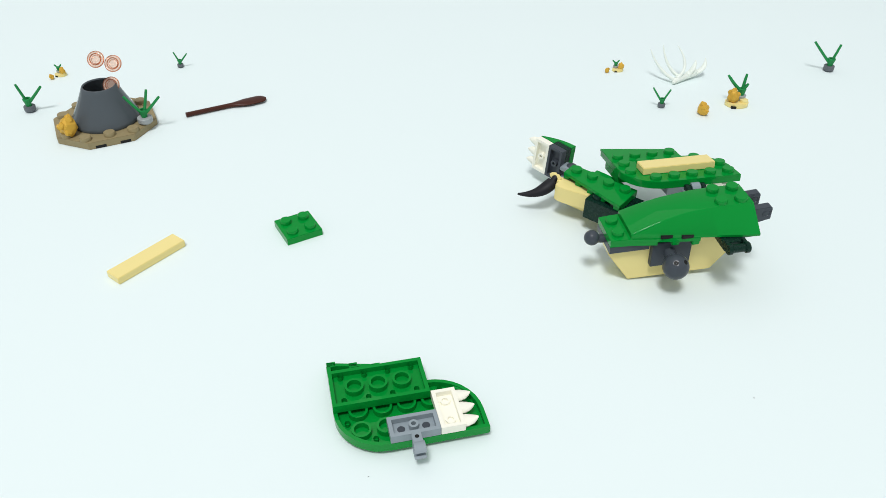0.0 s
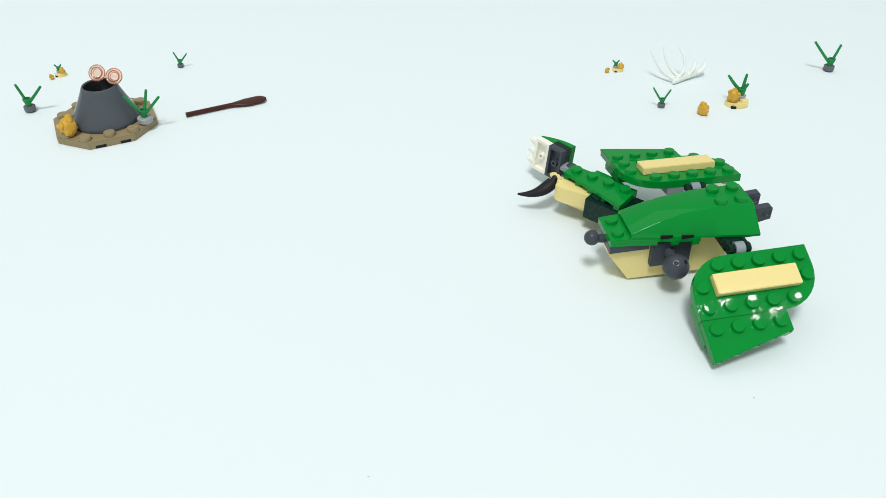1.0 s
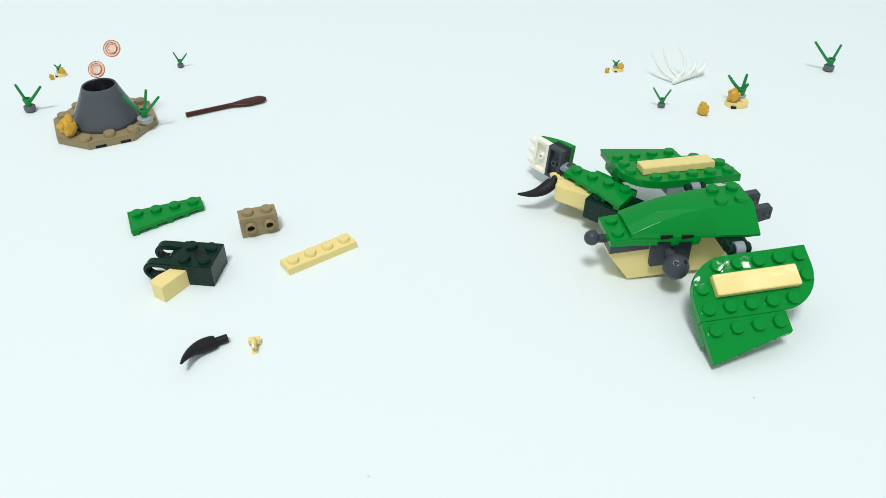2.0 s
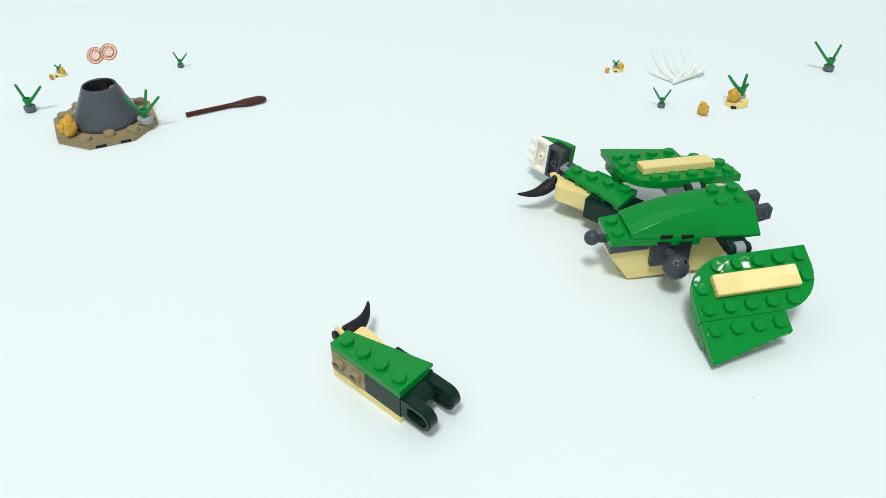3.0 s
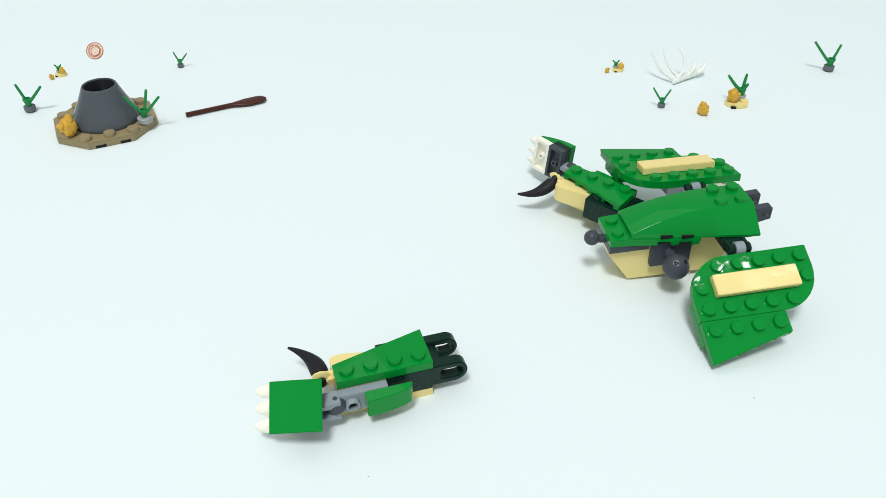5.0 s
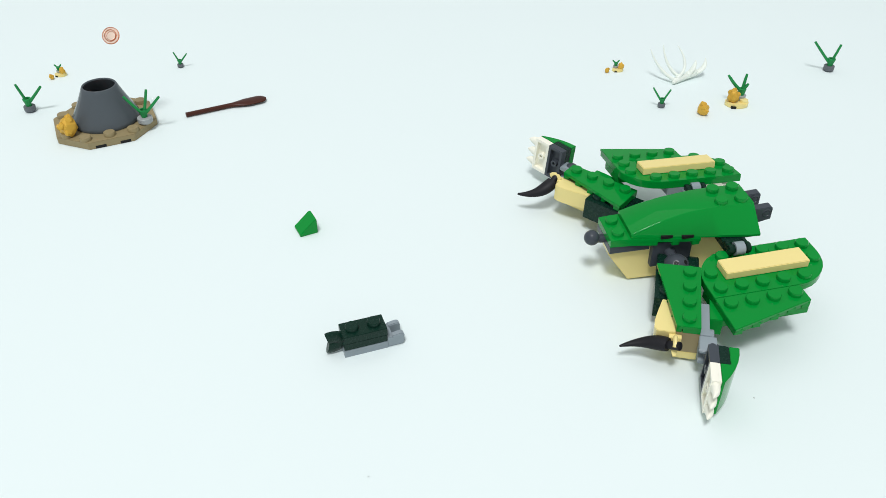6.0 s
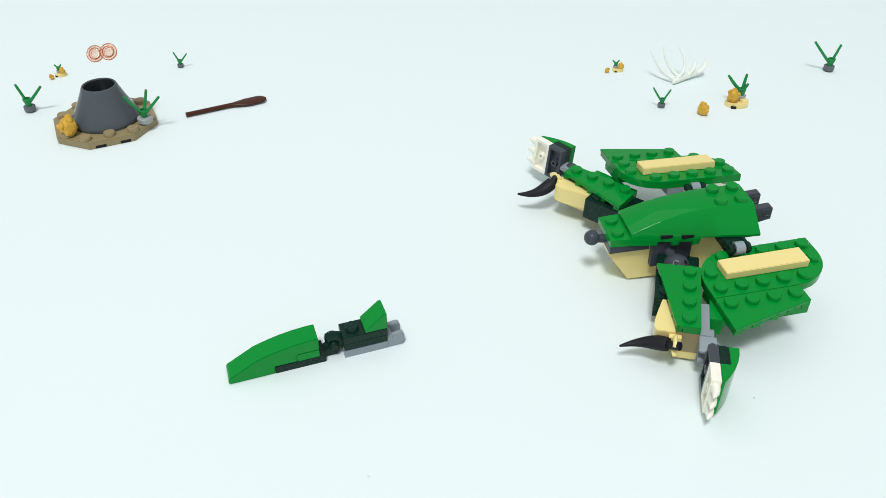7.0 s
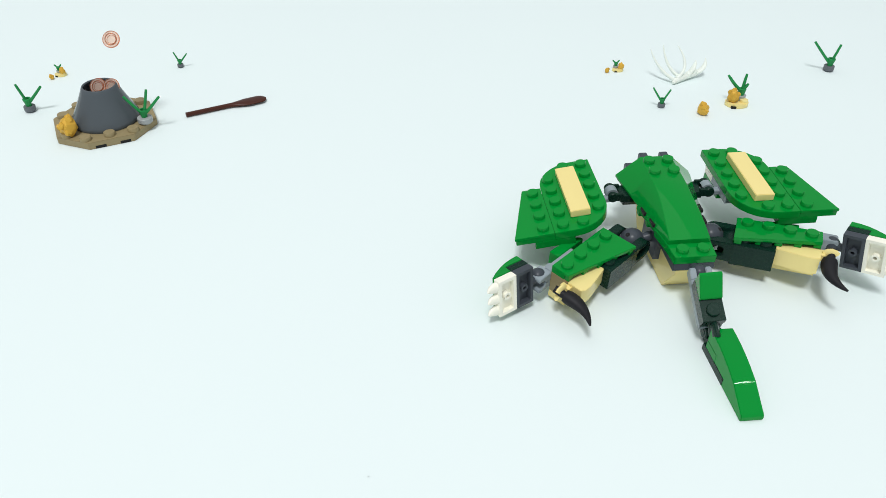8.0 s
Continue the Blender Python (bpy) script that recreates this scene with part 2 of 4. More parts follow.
def square_plate(parent):
    b = bmesh.new()
    hollow_plate(b, [(-8, -8), (8, -8), (8, 8), (-8, 8)], -3.2, 0, [(x, y) for x in (-4, 4) for y in (-4, 4)], [(0, 0)])
    return part("square_plate", b, GREEN, parent, "square green plate with four studs")


# ---- arm ----
def arm_parts(flip, parent):
    """Lies along x: horn end at x 0, ball grip past x 32; straight studded edge on y 0. Gives the parts by name."""
    out = {}

    def add(name, b, mat, label=""):
        out[name] = part(name, b, mat, parent, label, flip)

    b = bmesh.new()
    hollow_plate(b, [(0, 0), (32, 0), (32, 8), (0, 8)], 0, 3.2, [(4 + 8 * k, 4) for k in range(4)])
    add("long_plate", b, TAN, "tan plate with four studs in a row")
    b = bmesh.new()
    box(b, 0, 15.95, 0, 8, 3.25, 12.8)
    for x in (4, 12):
        stud(b, x, 0, 8.4, (0, -1, 0), True)
        stud(b, x, 4, 12.8)
    add("side_stud_brick", b, DARK_TAN, "dark tan brick with hollow side studs")
    # dark discs paint the shade inside the hollow side studs
    for x in (4, 12):
        recess(out["side_stud_brick"], (x, -0.12, 8.4), (0, -1, 0), 1.55, flip)
    b = bmesh.new()
    box(b, 16, 32, 0.05, 16, 3.25, 12.8)
    for x in (20, 28):
        for y in (4, 12):
            stud(b, x, y, 12.8)
    for y0, y1 in ((0.3, 4.4), (11.6, 15.7)):
        grip(b, 40, 8.3, y0, y1)
    side_prism(b, [(31.5, 4.2), (36.0, 4.2), (37.2, 6.0), (37.2, 9.4), (35.2, 11.4), (31.5, 12.3)], 3.8, 12.2, 0.3)
    add("grip_block", b, DARK_GREEN, "dark green block with two ball grips")
    # flat black cross on the solid top, painting an axle hole's shade
    b = bmesh.new()
    box(b, 21.6, 26.4, 7.1, 8.9, 12.7, 12.86, 0.02)
    box(b, 23.1, 24.9, 5.6, 10.4, 12.7, 12.87, 0.02)
    part("axle_hole", b, RECESS_SHADE, out["grip_block"], "dark cross painted as the shade in an axle hole", flip)
    b = bmesh.new()
    prism(b, [(0, 8.1), (15.9, 8.1), (15.9, 13)] + [(15.9 - 15.9 * t, 13 + 3.6 * t - 1.8 * t ** 6) for t in (0.2, 0.45, 0.7, 0.9)] + [(0, 14.4)], 5.2, 12.75)
    add("curved_brick", b, TAN, "rounded tan brick")
    b = bmesh.new()
    box(b, -1.9, 0.2, 6.0, 10.2, 8.6, 11.6)
    sweep(b, [(-3.9 + 1.95 * math.cos(radians(a)), 8.1, 10.1 + 1.95 * math.sin(radians(a))) for a in range(-150, 151, 30)], [0.95] * 11, 10, 2.0)
    add("horn_clip", b, TAN, "small tan clip")
    b = bmesh.new()
    sweep(b, [(-3.9, 5.6, 10.1), (-3.9, 11.0, 10.1)], [1.55, 1.55], 14)
    pts = bend((-3.9, 10.2, 10.1), (-3.9, 19.0, 11.4), (-12.7, 23.6, 14.0), 12)
    sweep(b, pts, [2.7, 3.0, 3.05, 3.0, 2.85, 2.6, 2.3, 2.0, 1.7, 1.4, 1.1, 0.8, 0.45], 14, 0.8)
    add("horn", b, BLACK, "curved pointed black horn")
    b = bmesh.new()
    prism(b, [(0, 0), (32, 0), (32, 16), (0, 8)], 14.5, 16, 0.15)
    hollow_plate(b, [(0.05, 0.05), (31.95, 0.05), (31.95, 13.9), (0.05, 5.9)], 12.85, 15.9)
    for k in range(4):
        stud(b, 4 + 8 * k, 4, 16)
    for x in (1.5, 8.5, 15.5, 22.5, 30.3):
        box(b, x - 1.4, x + 1.4, 5.8 + x / 4, 7.7 + x / 4, 12.85, 14.8, 0.15)
    add("wedge_plate", b, GREEN, "green wedge plate with four studs")
    b = bmesh.new()
    box(b, 0, 16, -3.2, -0.05, 4.7, 12.7)
    stud(b, 4, -3.2, 8.7, (0, -1, 0), True)
    stud(b, 12, -3.2, 8.7, (0, -1, 0), True)
    socket(b, (-4.2, -2.0, 8.7), 4.3, 4)
    add("socket_plate", b, LIGHT_GREY, "light grey plate with a ball socket")
    # shade of the hollow studs put in as dark discs
    for x in (4, 12):
        recess(out["socket_plate"], (x, -3.32, 8.7), (0, -1, 0), 1.55, flip)
    b = bmesh.new()
    prof = [(8.2, -3.25), (23.8, -3.25), (23.8, -4.4)] + [(8.2 + 15.6 * t, -7.7 + 3.3 * (1 - math.sqrt(max(0, 1 - t * t)))) for t in (0.95, 0.85, 0.7, 0.5, 0.25, 0.0)]
    prism(b, prof[::-1], 5.5, 12.8)
    add("curved_slope", b, GREEN, "small curved green slope")
    return out


def recess(parent, at, axis, r, flip=False, mat=RECESS_SHADE):
    """A thin dark disc that paints the shade inside a round hole."""
    b = bmesh.new()
    lathe(b, [(0, 0.03), (r, 0.03), (r, -0.03), (0, -0.03)], at, axis, 16)
    part("pin_hole", b, mat, parent, "dark disc painted as the shade in a hole", flip)


def grip(bm, cx, cz, y0, y1):
    """A rounded lug with an oval hole right through it."""
    b = bmesh.new()
    n = 28
    outer, inner = [], []
    for k in range(n):
        a = 2 * math.pi * k / n
        u, w = math.cos(a), math.sin(a)
        r = 4.35 if u >= 0 else min(4.35 / max(abs(w), 1e-6), 8.8 / max(abs(u), 1e-6))
        outer.append((cx + r * u, cz + r * w))
        q = 2.2 if u >= 0 else min(2.2 / max(abs(w), 1e-6), 5.8 / max(abs(u), 1e-6))
        inner.append((cx + 0.6 + q * u, cz + q * w))
    ring = [[b.verts.new((x, y, z)) for x, z in o] for o, y in ((outer, y0), (outer, y1), (inner, y1), (inner, y0))]
    for p, q in zip(ring, ring[1:] + ring[:1]):
        for i in range(n):
            j = (i + 1) % n
            b.faces.new((p[i], p[j], q[j], q[i]))
    bmesh.ops.recalc_face_normals(b, faces=b.faces)
    soften(b, 0.3)
    merge(bm, b)


def socket(b, c, r, jaw):
    """A cup with an open slot for a ball."""
    x, y, z = c
    for s in (-1, 1):
        side_prism(b, [(x + 4.3, z), (x + 1.4, z), (x + 0.9, z + s * 1.5), (x - 0.7, z + s * 1.7), (x - 1.3, z + s * 1.75), (x - 2.4, z + s * 1.9), (x - 2.4, z + s * 3.2), (x - 1.7, z + s * 3.7), (x + 4.3, z + s * 3.8)], y - 3.5, y + 2.2, 0.2)


# ---- hand ----
def hand_parts(parent):
    """Claws towards -x, ball towards +x, green slope on top."""
    out = {}
    b = bmesh.new()
    hollow_plate(b, [(8.05, 0), (16, 0), (16, 16), (8.05, 16)], 0, 3.2)
    for y in (4, 12):
        stud(b, 12, y, 3.2, (0, 0, 1), True)
    lathe(b, [(1.6, 2.2), (1.6, 0.1), (0.8, 0.1), (0.8, 2.2)], (12, 8, 0), (0, 0, 1), 14)
    rod(b, (15.5, 8, 1.8), (19, 8, 2.4), 1.7)
    ball(b, (20.6, 8, 2.8), 3.3)
    out["ball_plate"] = part("ball_plate", b, DARK_GREY, parent, "dark grey plate with a ball joint")
    # dark discs for the shade in the hollow studs and the tube
    for y in (4, 12):
        recess(out["ball_plate"], (12, y, 3.34), (0, 0, 1), 1.55)
    recess(out["ball_plate"], (12, 8, 1.9), (0, 0, 1), 0.8)
    b = bmesh.new()
    hollow_plate(b, [(8.05, 0), (16, 0), (16, 16), (8.05, 16)], 3.25, 6.4, [(12, 4), (12, 12)])
    out["small_plate"] = part("small_plate", b, DARK_GREEN, parent, "dark green plate with two studs")
    b = bmesh.new()
    hollow_plate(b, [(0, 0), (8, 0), (8, 16), (0, 16)], 0, 3.2, [(4, 4), (4, 12)])
    lathe(b, [(1.6, 2.2), (1.6, 0.1), (0.8, 0.1), (0.8, 2.2)], (4, 8, 0), (0, 0, 1), 14)
    for y in (2.7, 8, 13.3):
        claw(b, (0.4, y, 1.6), -1)
    out["claw_plate"] = part("claw_plate", b, WHITE, parent, "white plate with three pointed claws")
    b = bmesh.new()
    prof = [(0, 3.3), (8.1, 3.3), (8.1, 6.5), (16, 6.5), (16, 9.8)] + [(16 - 16 * t, 9.8 - 5.7 * t ** 2.0) for t in (0.2, 0.4, 0.6, 0.8, 1.0)]
    side_prism(b, prof, 0, 16, 0.2)
    out["curved_slope"] = part("curved_slope", b, GREEN, parent, "curved green slope")
    return out


# ---- tail ----
def tail_base_parts(parent):
    out = {}
    b = bmesh.new()
    hollow_plate(b, [(0, 0), (16, 0), (16, 8), (0, 8)], 0, 3.2, [(4, 4), (12, 4)])
    box(b, 15.8, 18.2, 0.05, 7.95, 0, 4.6, 0.3)
    box(b, 17.8, 21.4, 0.4, 7.6, 0, 1.0, 0.3)
    for y0, y1 in ((0.05, 2.3), (5.7, 7.95)):
        cup = [(20.9 + 1.5 * math.cos(radians(a)), 4.0 + 1.5 * math.sin(radians(a))) for a in range(-20, 101, 20)]
        side_prism(b, [(17.6, 0), (21.6, 0), (22.4, 1.0)] + cup + [(17.6, 5.0)], y0, y1, 0.3)
    out["socket_plate"] = part("socket_plate", b, LIGHT_GREY, parent, "light grey plate with a ball socket")
    b = bmesh.new()
    box(b, 0.05, 15.9, 0.05, 7.95, 3.25, 6.4)
    for s in (-1, 1):
        sweep(b, bend((0.5, 4, 5.4 + s * 0.5), (-2.5, 4, 5.4 + s * 2.9), (-5.2, 4, 5.4 + s * 1.9), 6), [1.35] * 7, 10, 2.0)
    out["clip_plate"] = part("clip_plate", b, DARK_GREEN, parent, "dark green plate with a clip")
    b = bmesh.new()
    hollow_plate(b, [(0, 0), (16, 0), (16, 8), (0, 8)], 6.45, 9.6, [(4, 4), (12, 4)])
    out["small_plate"] = part("small_plate", b, DARK_GREEN, parent, "dark green plate with two studs")
    b = bmesh.new()
    side_prism(b, [(8.0, 9.65), (16, 9.65), (16, 16.6), (14.9, 16.6), (8.0, 10.8)], 0, 8, 0.2)
    out["cheese_slope"] = part("cheese_slope", b, GREEN, parent, "small steep green slope")
    return out


def tail_tip_parts(parent):
    out = {}
    b = bmesh.new()
    hollow_plate(b, [(16.05, 0), (34, 0), (34, 8), (16.05, 8)], 0, 3.2, [(20, 4), (28, 4)])
    side_prism(b, [(33.5, 0.3), (38.6, 0.3), (40.4, 3.0), (38.5, 6.0), (36.0, 4.4), (33.5, 3.2)], 2.0, 6.0, 0.3)
    rod(b, (37.6, 0.6, 5.0), (37.6, 7.4, 5.0), 1.35)
    for y, q in ((2.2, 1.75), (6.0, 2.7)):
        lathe(b, [(0, -1.2), (q - 0.4, -1.2), (q, -0.7), (q, 0.7), (q - 0.4, 1.2), (0, 1.2)], (37.6, y, 5.0), (0, 1, 0), 22)
    out["hinge_plate"] = part("hinge_plate", b, DARK_GREEN, parent, "dark green hinge plate")
    b = bmesh.new()
    hollow_plate(b, [(24.05, 0.05), (31.9, 0.05), (31.9, 7.95), (24.05, 7.95)], 3.25, 6.4, [(28, 4)])
    out["tiny_plate"] = part("tiny_plate", b, GREEN, parent, "tiny green plate with one stud")
    b = bmesh.new()
    prof = [(0.3, 0), (16, 0), (16, 3.25), (24, 3.25), (24, 6.45), (32, 6.45), (32, 11.8)]
    prof += [(32 - 32 * t, 11.8 - 8.4 * t ** 2.0) for t in (0.12, 0.25, 0.38, 0.5, 0.6, 0.68)]
    prof += [(1.6, 3.05), (0.9, 2.7), (0.35, 2.1), (0.0, 1.2)]
    side_prism(b, prof, 0, 8, 0.25)
    out["long_slope"] = part("long_slope", b, GREEN, parent, "long curved green slope")
    # the slope is solid; a dark panel paints the shade of its hollow
    part("underside_recess", made(lambda q: box(q, 1.4, 15.2, 1.3, 6.7, -0.03, 0.4, 0.01)), RECESS_SHADE, out["long_slope"], "dark panel painted as the shade of a hollow underside")
    return out


# ---- torso ----
def torso_parts(parent):
    """Tail end at x 0, head end past x 56; table at z 0, top of the wedge plate at z 22.4."""
    T = 22.4
    b = bmesh.new()
    prism(b, [(0, -8), (8, -8.6), (34, -12.9), (34, 12.9), (8, 8.6), (0, 8)], T - 1.7, T, 0.15)
    hollow_plate(b, [(0.05, -7.95), (8, -8.55), (18, -10.2), (18, 10.2), (8, 8.55), (0.05, 7.95)], T - 3.2, T - 0.05, [(4, -4), (4, 4)])
    for s in (-1, 1):
        for x in (25.0, 32.5):
            w = 8.6 + (x - 8) * 0.165
            box(b, x - 1.5, x + 1.5, *sorted((s * (w - 2.4), s * (w - 0.1))), T - 3.5, T - 1.2, 0.3)
    part("wedge_plate", b, GREEN, parent)
    b = bmesh.new()
    rows = []
    shape = bmesh.new()
    for k in range(15):
        x = 8 + 48 * k / 14
        u = min(1.0, (x - 8) / 34)
        h = 2.0 + 7.2 * (1 - (1 - u) ** 2.0)
        wb = 8.2 + 7.8 * min(1, (x - 8) / 46)
        wt = 8.0 - 1.5 * min(1.0, u * 1.6)
        lip = min(0.9, h - 1.2)
        d = min(0.4, 0.3 * (h - lip))
        side = Vector((wb - wt, lip - h)).normalized() * d
        half = [(wb, 0), (wb, lip), (wt + side.x, h + side.y), (wt + 0.3 * side.x, h + 0.45 * side.y), (wt - 0.6 * d, h)]
        rows.append([shape.verts.new((x, y, T + z)) for y, z in half + [(-y, z) for y, z in half[::-1]]])
    for p, q in zip(rows, rows[1:]):
        for i in range(10):
            j = (i + 1) % 10
            shape.faces.new((p[i], p[j], q[j], q[i]))
    shape.faces.new(rows[0])
    shape.faces.new(rows[-1])
    bmesh.ops.recalc_face_normals(shape, faces=shape.faces)
    merge(b, shape)
    shell = part("shell_wedge", b, GREEN, parent, "large curved green wedge shell")
    shell.data.set_sharp_from_angle(angle=radians(40))
    for x in (44, 52):
        for y in (-4, 4):
            part("stud", made(lambda q: stud(q, x, y, T + 9.2)), GREEN, shell)
    b = bmesh.new()
    hollow_plate(b, [(0, -8), (16, -8), (16, 8), (0, 8)], T - 6.4, T - 3.25)
    rod(b, (0.5, 0, T - 4.8), (-3, 0, T - 4.3), 1.7)
    ball(b, (-4.9, 0, T - 3.6), 3.1)
    part("ball_plate", b, DARK_GREY, parent, "dark grey plate with a small ball")
    b = bmesh.new()
    side_prism(b, [(0.2, T - 6.45), (0.2, T - 8.2), (9.5, 0), (44, 0), (55, T - 8.2), (55, T - 3.3), (16.1, T - 3.3), (16.1, T - 6.45)], -6.4, 6.4, 0.25)
    part("belly", b, TAN, parent, "tan sloped belly bricks")
    for s in (-1, 1):
        b = bmesh.new()
        box(b, 17, 33, *sorted((s * 6.3, s * 9.0)), T - 15, T - 3.4)
        rod(b, (24, s * 8.0, T - 8), (24, s * 13, T - 9.4), 2.2)
        heart = Vector((24, s * 16.4, T - 9.8))
        ball(b, heart, 5.1, 28)
        part("shoulder_joint", b, DARK_GREY, parent, "dark grey brick with a large ball joint")
        for dx in (-0.28, 0.5):
            d = Vector((dx, s * 0.5, 0.78)).normalized()
            # black disc on the ball's surface, painted as a hole's shade
            b = bmesh.new()
            lathe(b, [(0, 0), (0.95, 0), (0.95, 0.06), (0, 0.06)], heart + d * 5.02, d, 14)
            part("pin_hole", b, RECESS_SHADE, parent, "dark disc painted as the shade of a hole in the ball")
            b = bmesh.new()
            lathe(b, [(0.95, -0.2), (0.95, 0.06), (1.04, 0.06), (1.12, -0.1)], heart + d * 5.02, d, 18)
            part("hole_rim", b, STONE_GREY, parent, "thin grey rim of the hole")
        b = bmesh.new()
        box(b, 41.2, 49.6, *sorted((s * 6.3, s * 17.4)), T - 3.35, T - 0.3)
        side_prism(b, [(41.6, T - 3.3), (48.6, T - 3.3), (46.0, T - 6.4), (43.4, T - 6.4)], *sorted((s * 8.0, s * 15.5)), 0.3)
        for x in (42.0, 48.8):
            box(b, x - 0.75, x + 0.75, *sorted((s * 16.4, s * 20.4)), T - 2.6, T + 0.7)
            lathe(b, [(0, -0.85), (2.0, -0.85), (2.2, -0.6), (2.2, 0.6), (2.0, 0.85), (0, 0.85)], (x, s * 20.5, T - 0.9), (1, 0, 0), 20)
        rod(b, (42.0, s * 20.5, T - 0.9), (48.8, s * 20.5, T - 0.9), 1.65)
        part("hinge_bar", b, DARK_GREEN, parent, "dark green hinge bar")
        # no cut-outs in the shell; black blocks paint their shade
        for x in (21.2, 29.0):
            w = 8.2 + 7.8 * (x - 8) / 46
            b = bmesh.new()
            box(b, x - 2.3, x + 2.3, *sorted((s * (w - 1.5), s * (w + 0.5))), T + 0.03, T + 1.3, 0.05)
            part("shell_notch", b, RECESS_SHADE, parent, "dark block painted as the shade in a shell notch")
    b = bmesh.new()
    box(b, 50, 58.6, -8, 12, T - 7, T - 3.4)
    box(b, 56.1, 58.4, -5.5, 12, T - 4, T + 1.4)
    for y, x1, z0 in ((9.5, 61.0, T - 1.6), (3.0, 63.6, T + 1.6), (-6.2, 64.0, T + 1.3)):
        side_prism(b, [(56.1, z0 - 2.2), (x1, z0 - 0.4), (x1, z0 + 4.6), (x1 - 0.7, z0 + 5.4), (56.1, z0 + 5.0)], y - 1.7, y + 1.7, 0.25)
        lathe(b, [(0.9, 0), (1.3, 0.02), (1.5, 0.3), (1.8, 0)], (x1 - 2.3, y - 1.7, z0 + 2.8), (0, -1, 0), 14)
        lathe(b, [(0, 0.05), (0.95, 0.05), (0.95, -0.1), (0, -0.1)], (x1 - 2.3, y - 1.75, z0 + 2.8), (0, -1, 0), 14)
    part("neck_hinge", b, DARK_GREY, parent, "dark grey hinge plate with fingers")


# ---- background ornaments ----
def sprout(name, at, scale, turn, stems, label, base_mat=None, group="sprouts on the sheet"):
    e = thing(name, label, "plant", group)
    e.matrix_world = mm(at[0], at[1], 0, 0, 0, turn)
    b = bmesh.new()
    k = 0.78 if base_mat is None else 1.0
    lathe(b, [(0, 0), (2.8 * k, 0), (3.4 * k, 0.8), (3.9 * k, 1.0), (3.9 * k, 3.2), (3.6 * k, 3.5), (0, 3.5)], seg=22)
    scaled(b, scale)
    part("round_base", b, base_mat or SPROUT_GREY, e, "round grey stud base")
    b = bmesh.new()
    lathe(b, [(1.5, 3.3), (1.7, 5.0), (2.3, 7.4), (2.1, 7.8), (1.4, 7.8), (1.3, 5.5), (0, 5.5)], seg=18)
    scaled(b, scale)
    part("collar", b, LEAF, e)
    for dx, dy, h in stems:
        b = bmesh.new()
        sweep(b, bend((dx * 0.1, dy * 0.1, 5.6), (dx * 0.5, dy * 0.5, 5.6 + (h - 5.6) * 0.42), (dx, dy, h), 6), [0.85, 0.85, 0.8, 0.8, 0.76, 0.72, 0.66], 10)
        scaled(b, scale)
        part("stem", b, LEAF, e)
    return e


def scaled(b, s):
    for v in b.verts:
        v.co *= s


def lump(bm, c, r, h, seed, n):
    """A faceted stone about c, h high, flat below."""
    rnd = random.Random(seed)
    b = bmesh.new()
    for k in range(n):
        z = 1 - 2 * (k + 0.5) / n
        a = k * 2.39996 + rnd.uniform(-0.35, 0.35)
        q = math.sqrt(1 - z * z)
        w = rnd.uniform(0.86, 1.1)
        b.verts.new((r * w * q * math.cos(a) + c[0], r * w * q * math.sin(a) + c[1], (max(z * w, -0.8) + 0.8) / 1.85 * h + c[2]))
    bmesh.ops.convex_hull(b, input=b.verts)
    bmesh.ops.delete(b, geom=[v for v in b.verts if not v.link_faces], context="VERTS")
    bmesh.ops.recalc_face_normals(b, faces=b.faces)
    soften(b, 0.05 * r)
    merge(bm, b)


def nugget_mesh(r, h, seed, at=(0, 0, 0)):
    """An angular nugget: a faceted body with smaller knobs growing out of it."""
    rnd = random.Random(seed)
    b = bmesh.new()
    lump(b, at, 0.86 * r, 0.92 * h, seed, 34)
    for k in range(7):
        a = k * 2.39996 + rnd.uniform(-0.3, 0.3)
        up = (0.12, 0.5, 0.3, 0.62, 0.2, 0.45, 0.66)[k]
        out = 0.62 * r * (1.0 if up < 0.55 else 0.5)
        lump(b, (at[0] + out * math.cos(a), at[1] + out * math.sin(a), at[2] + up * h * 0.95), 0.4 * r, 0.36 * h, seed + k, 18)
    return b


def nugget(at, r, h, seed, name="gold_nugget", label="faceted pearl gold nugget standing on the white sheet"):
    ob = part(name, nugget_mesh(r, h, seed), GOLD, None, smooth=False)
    ob.matrix_world = mm(at[0], at[1], 0, 0, 0, seed * 37)
    return tagged(ob, label, "nugget", "gold nuggets")


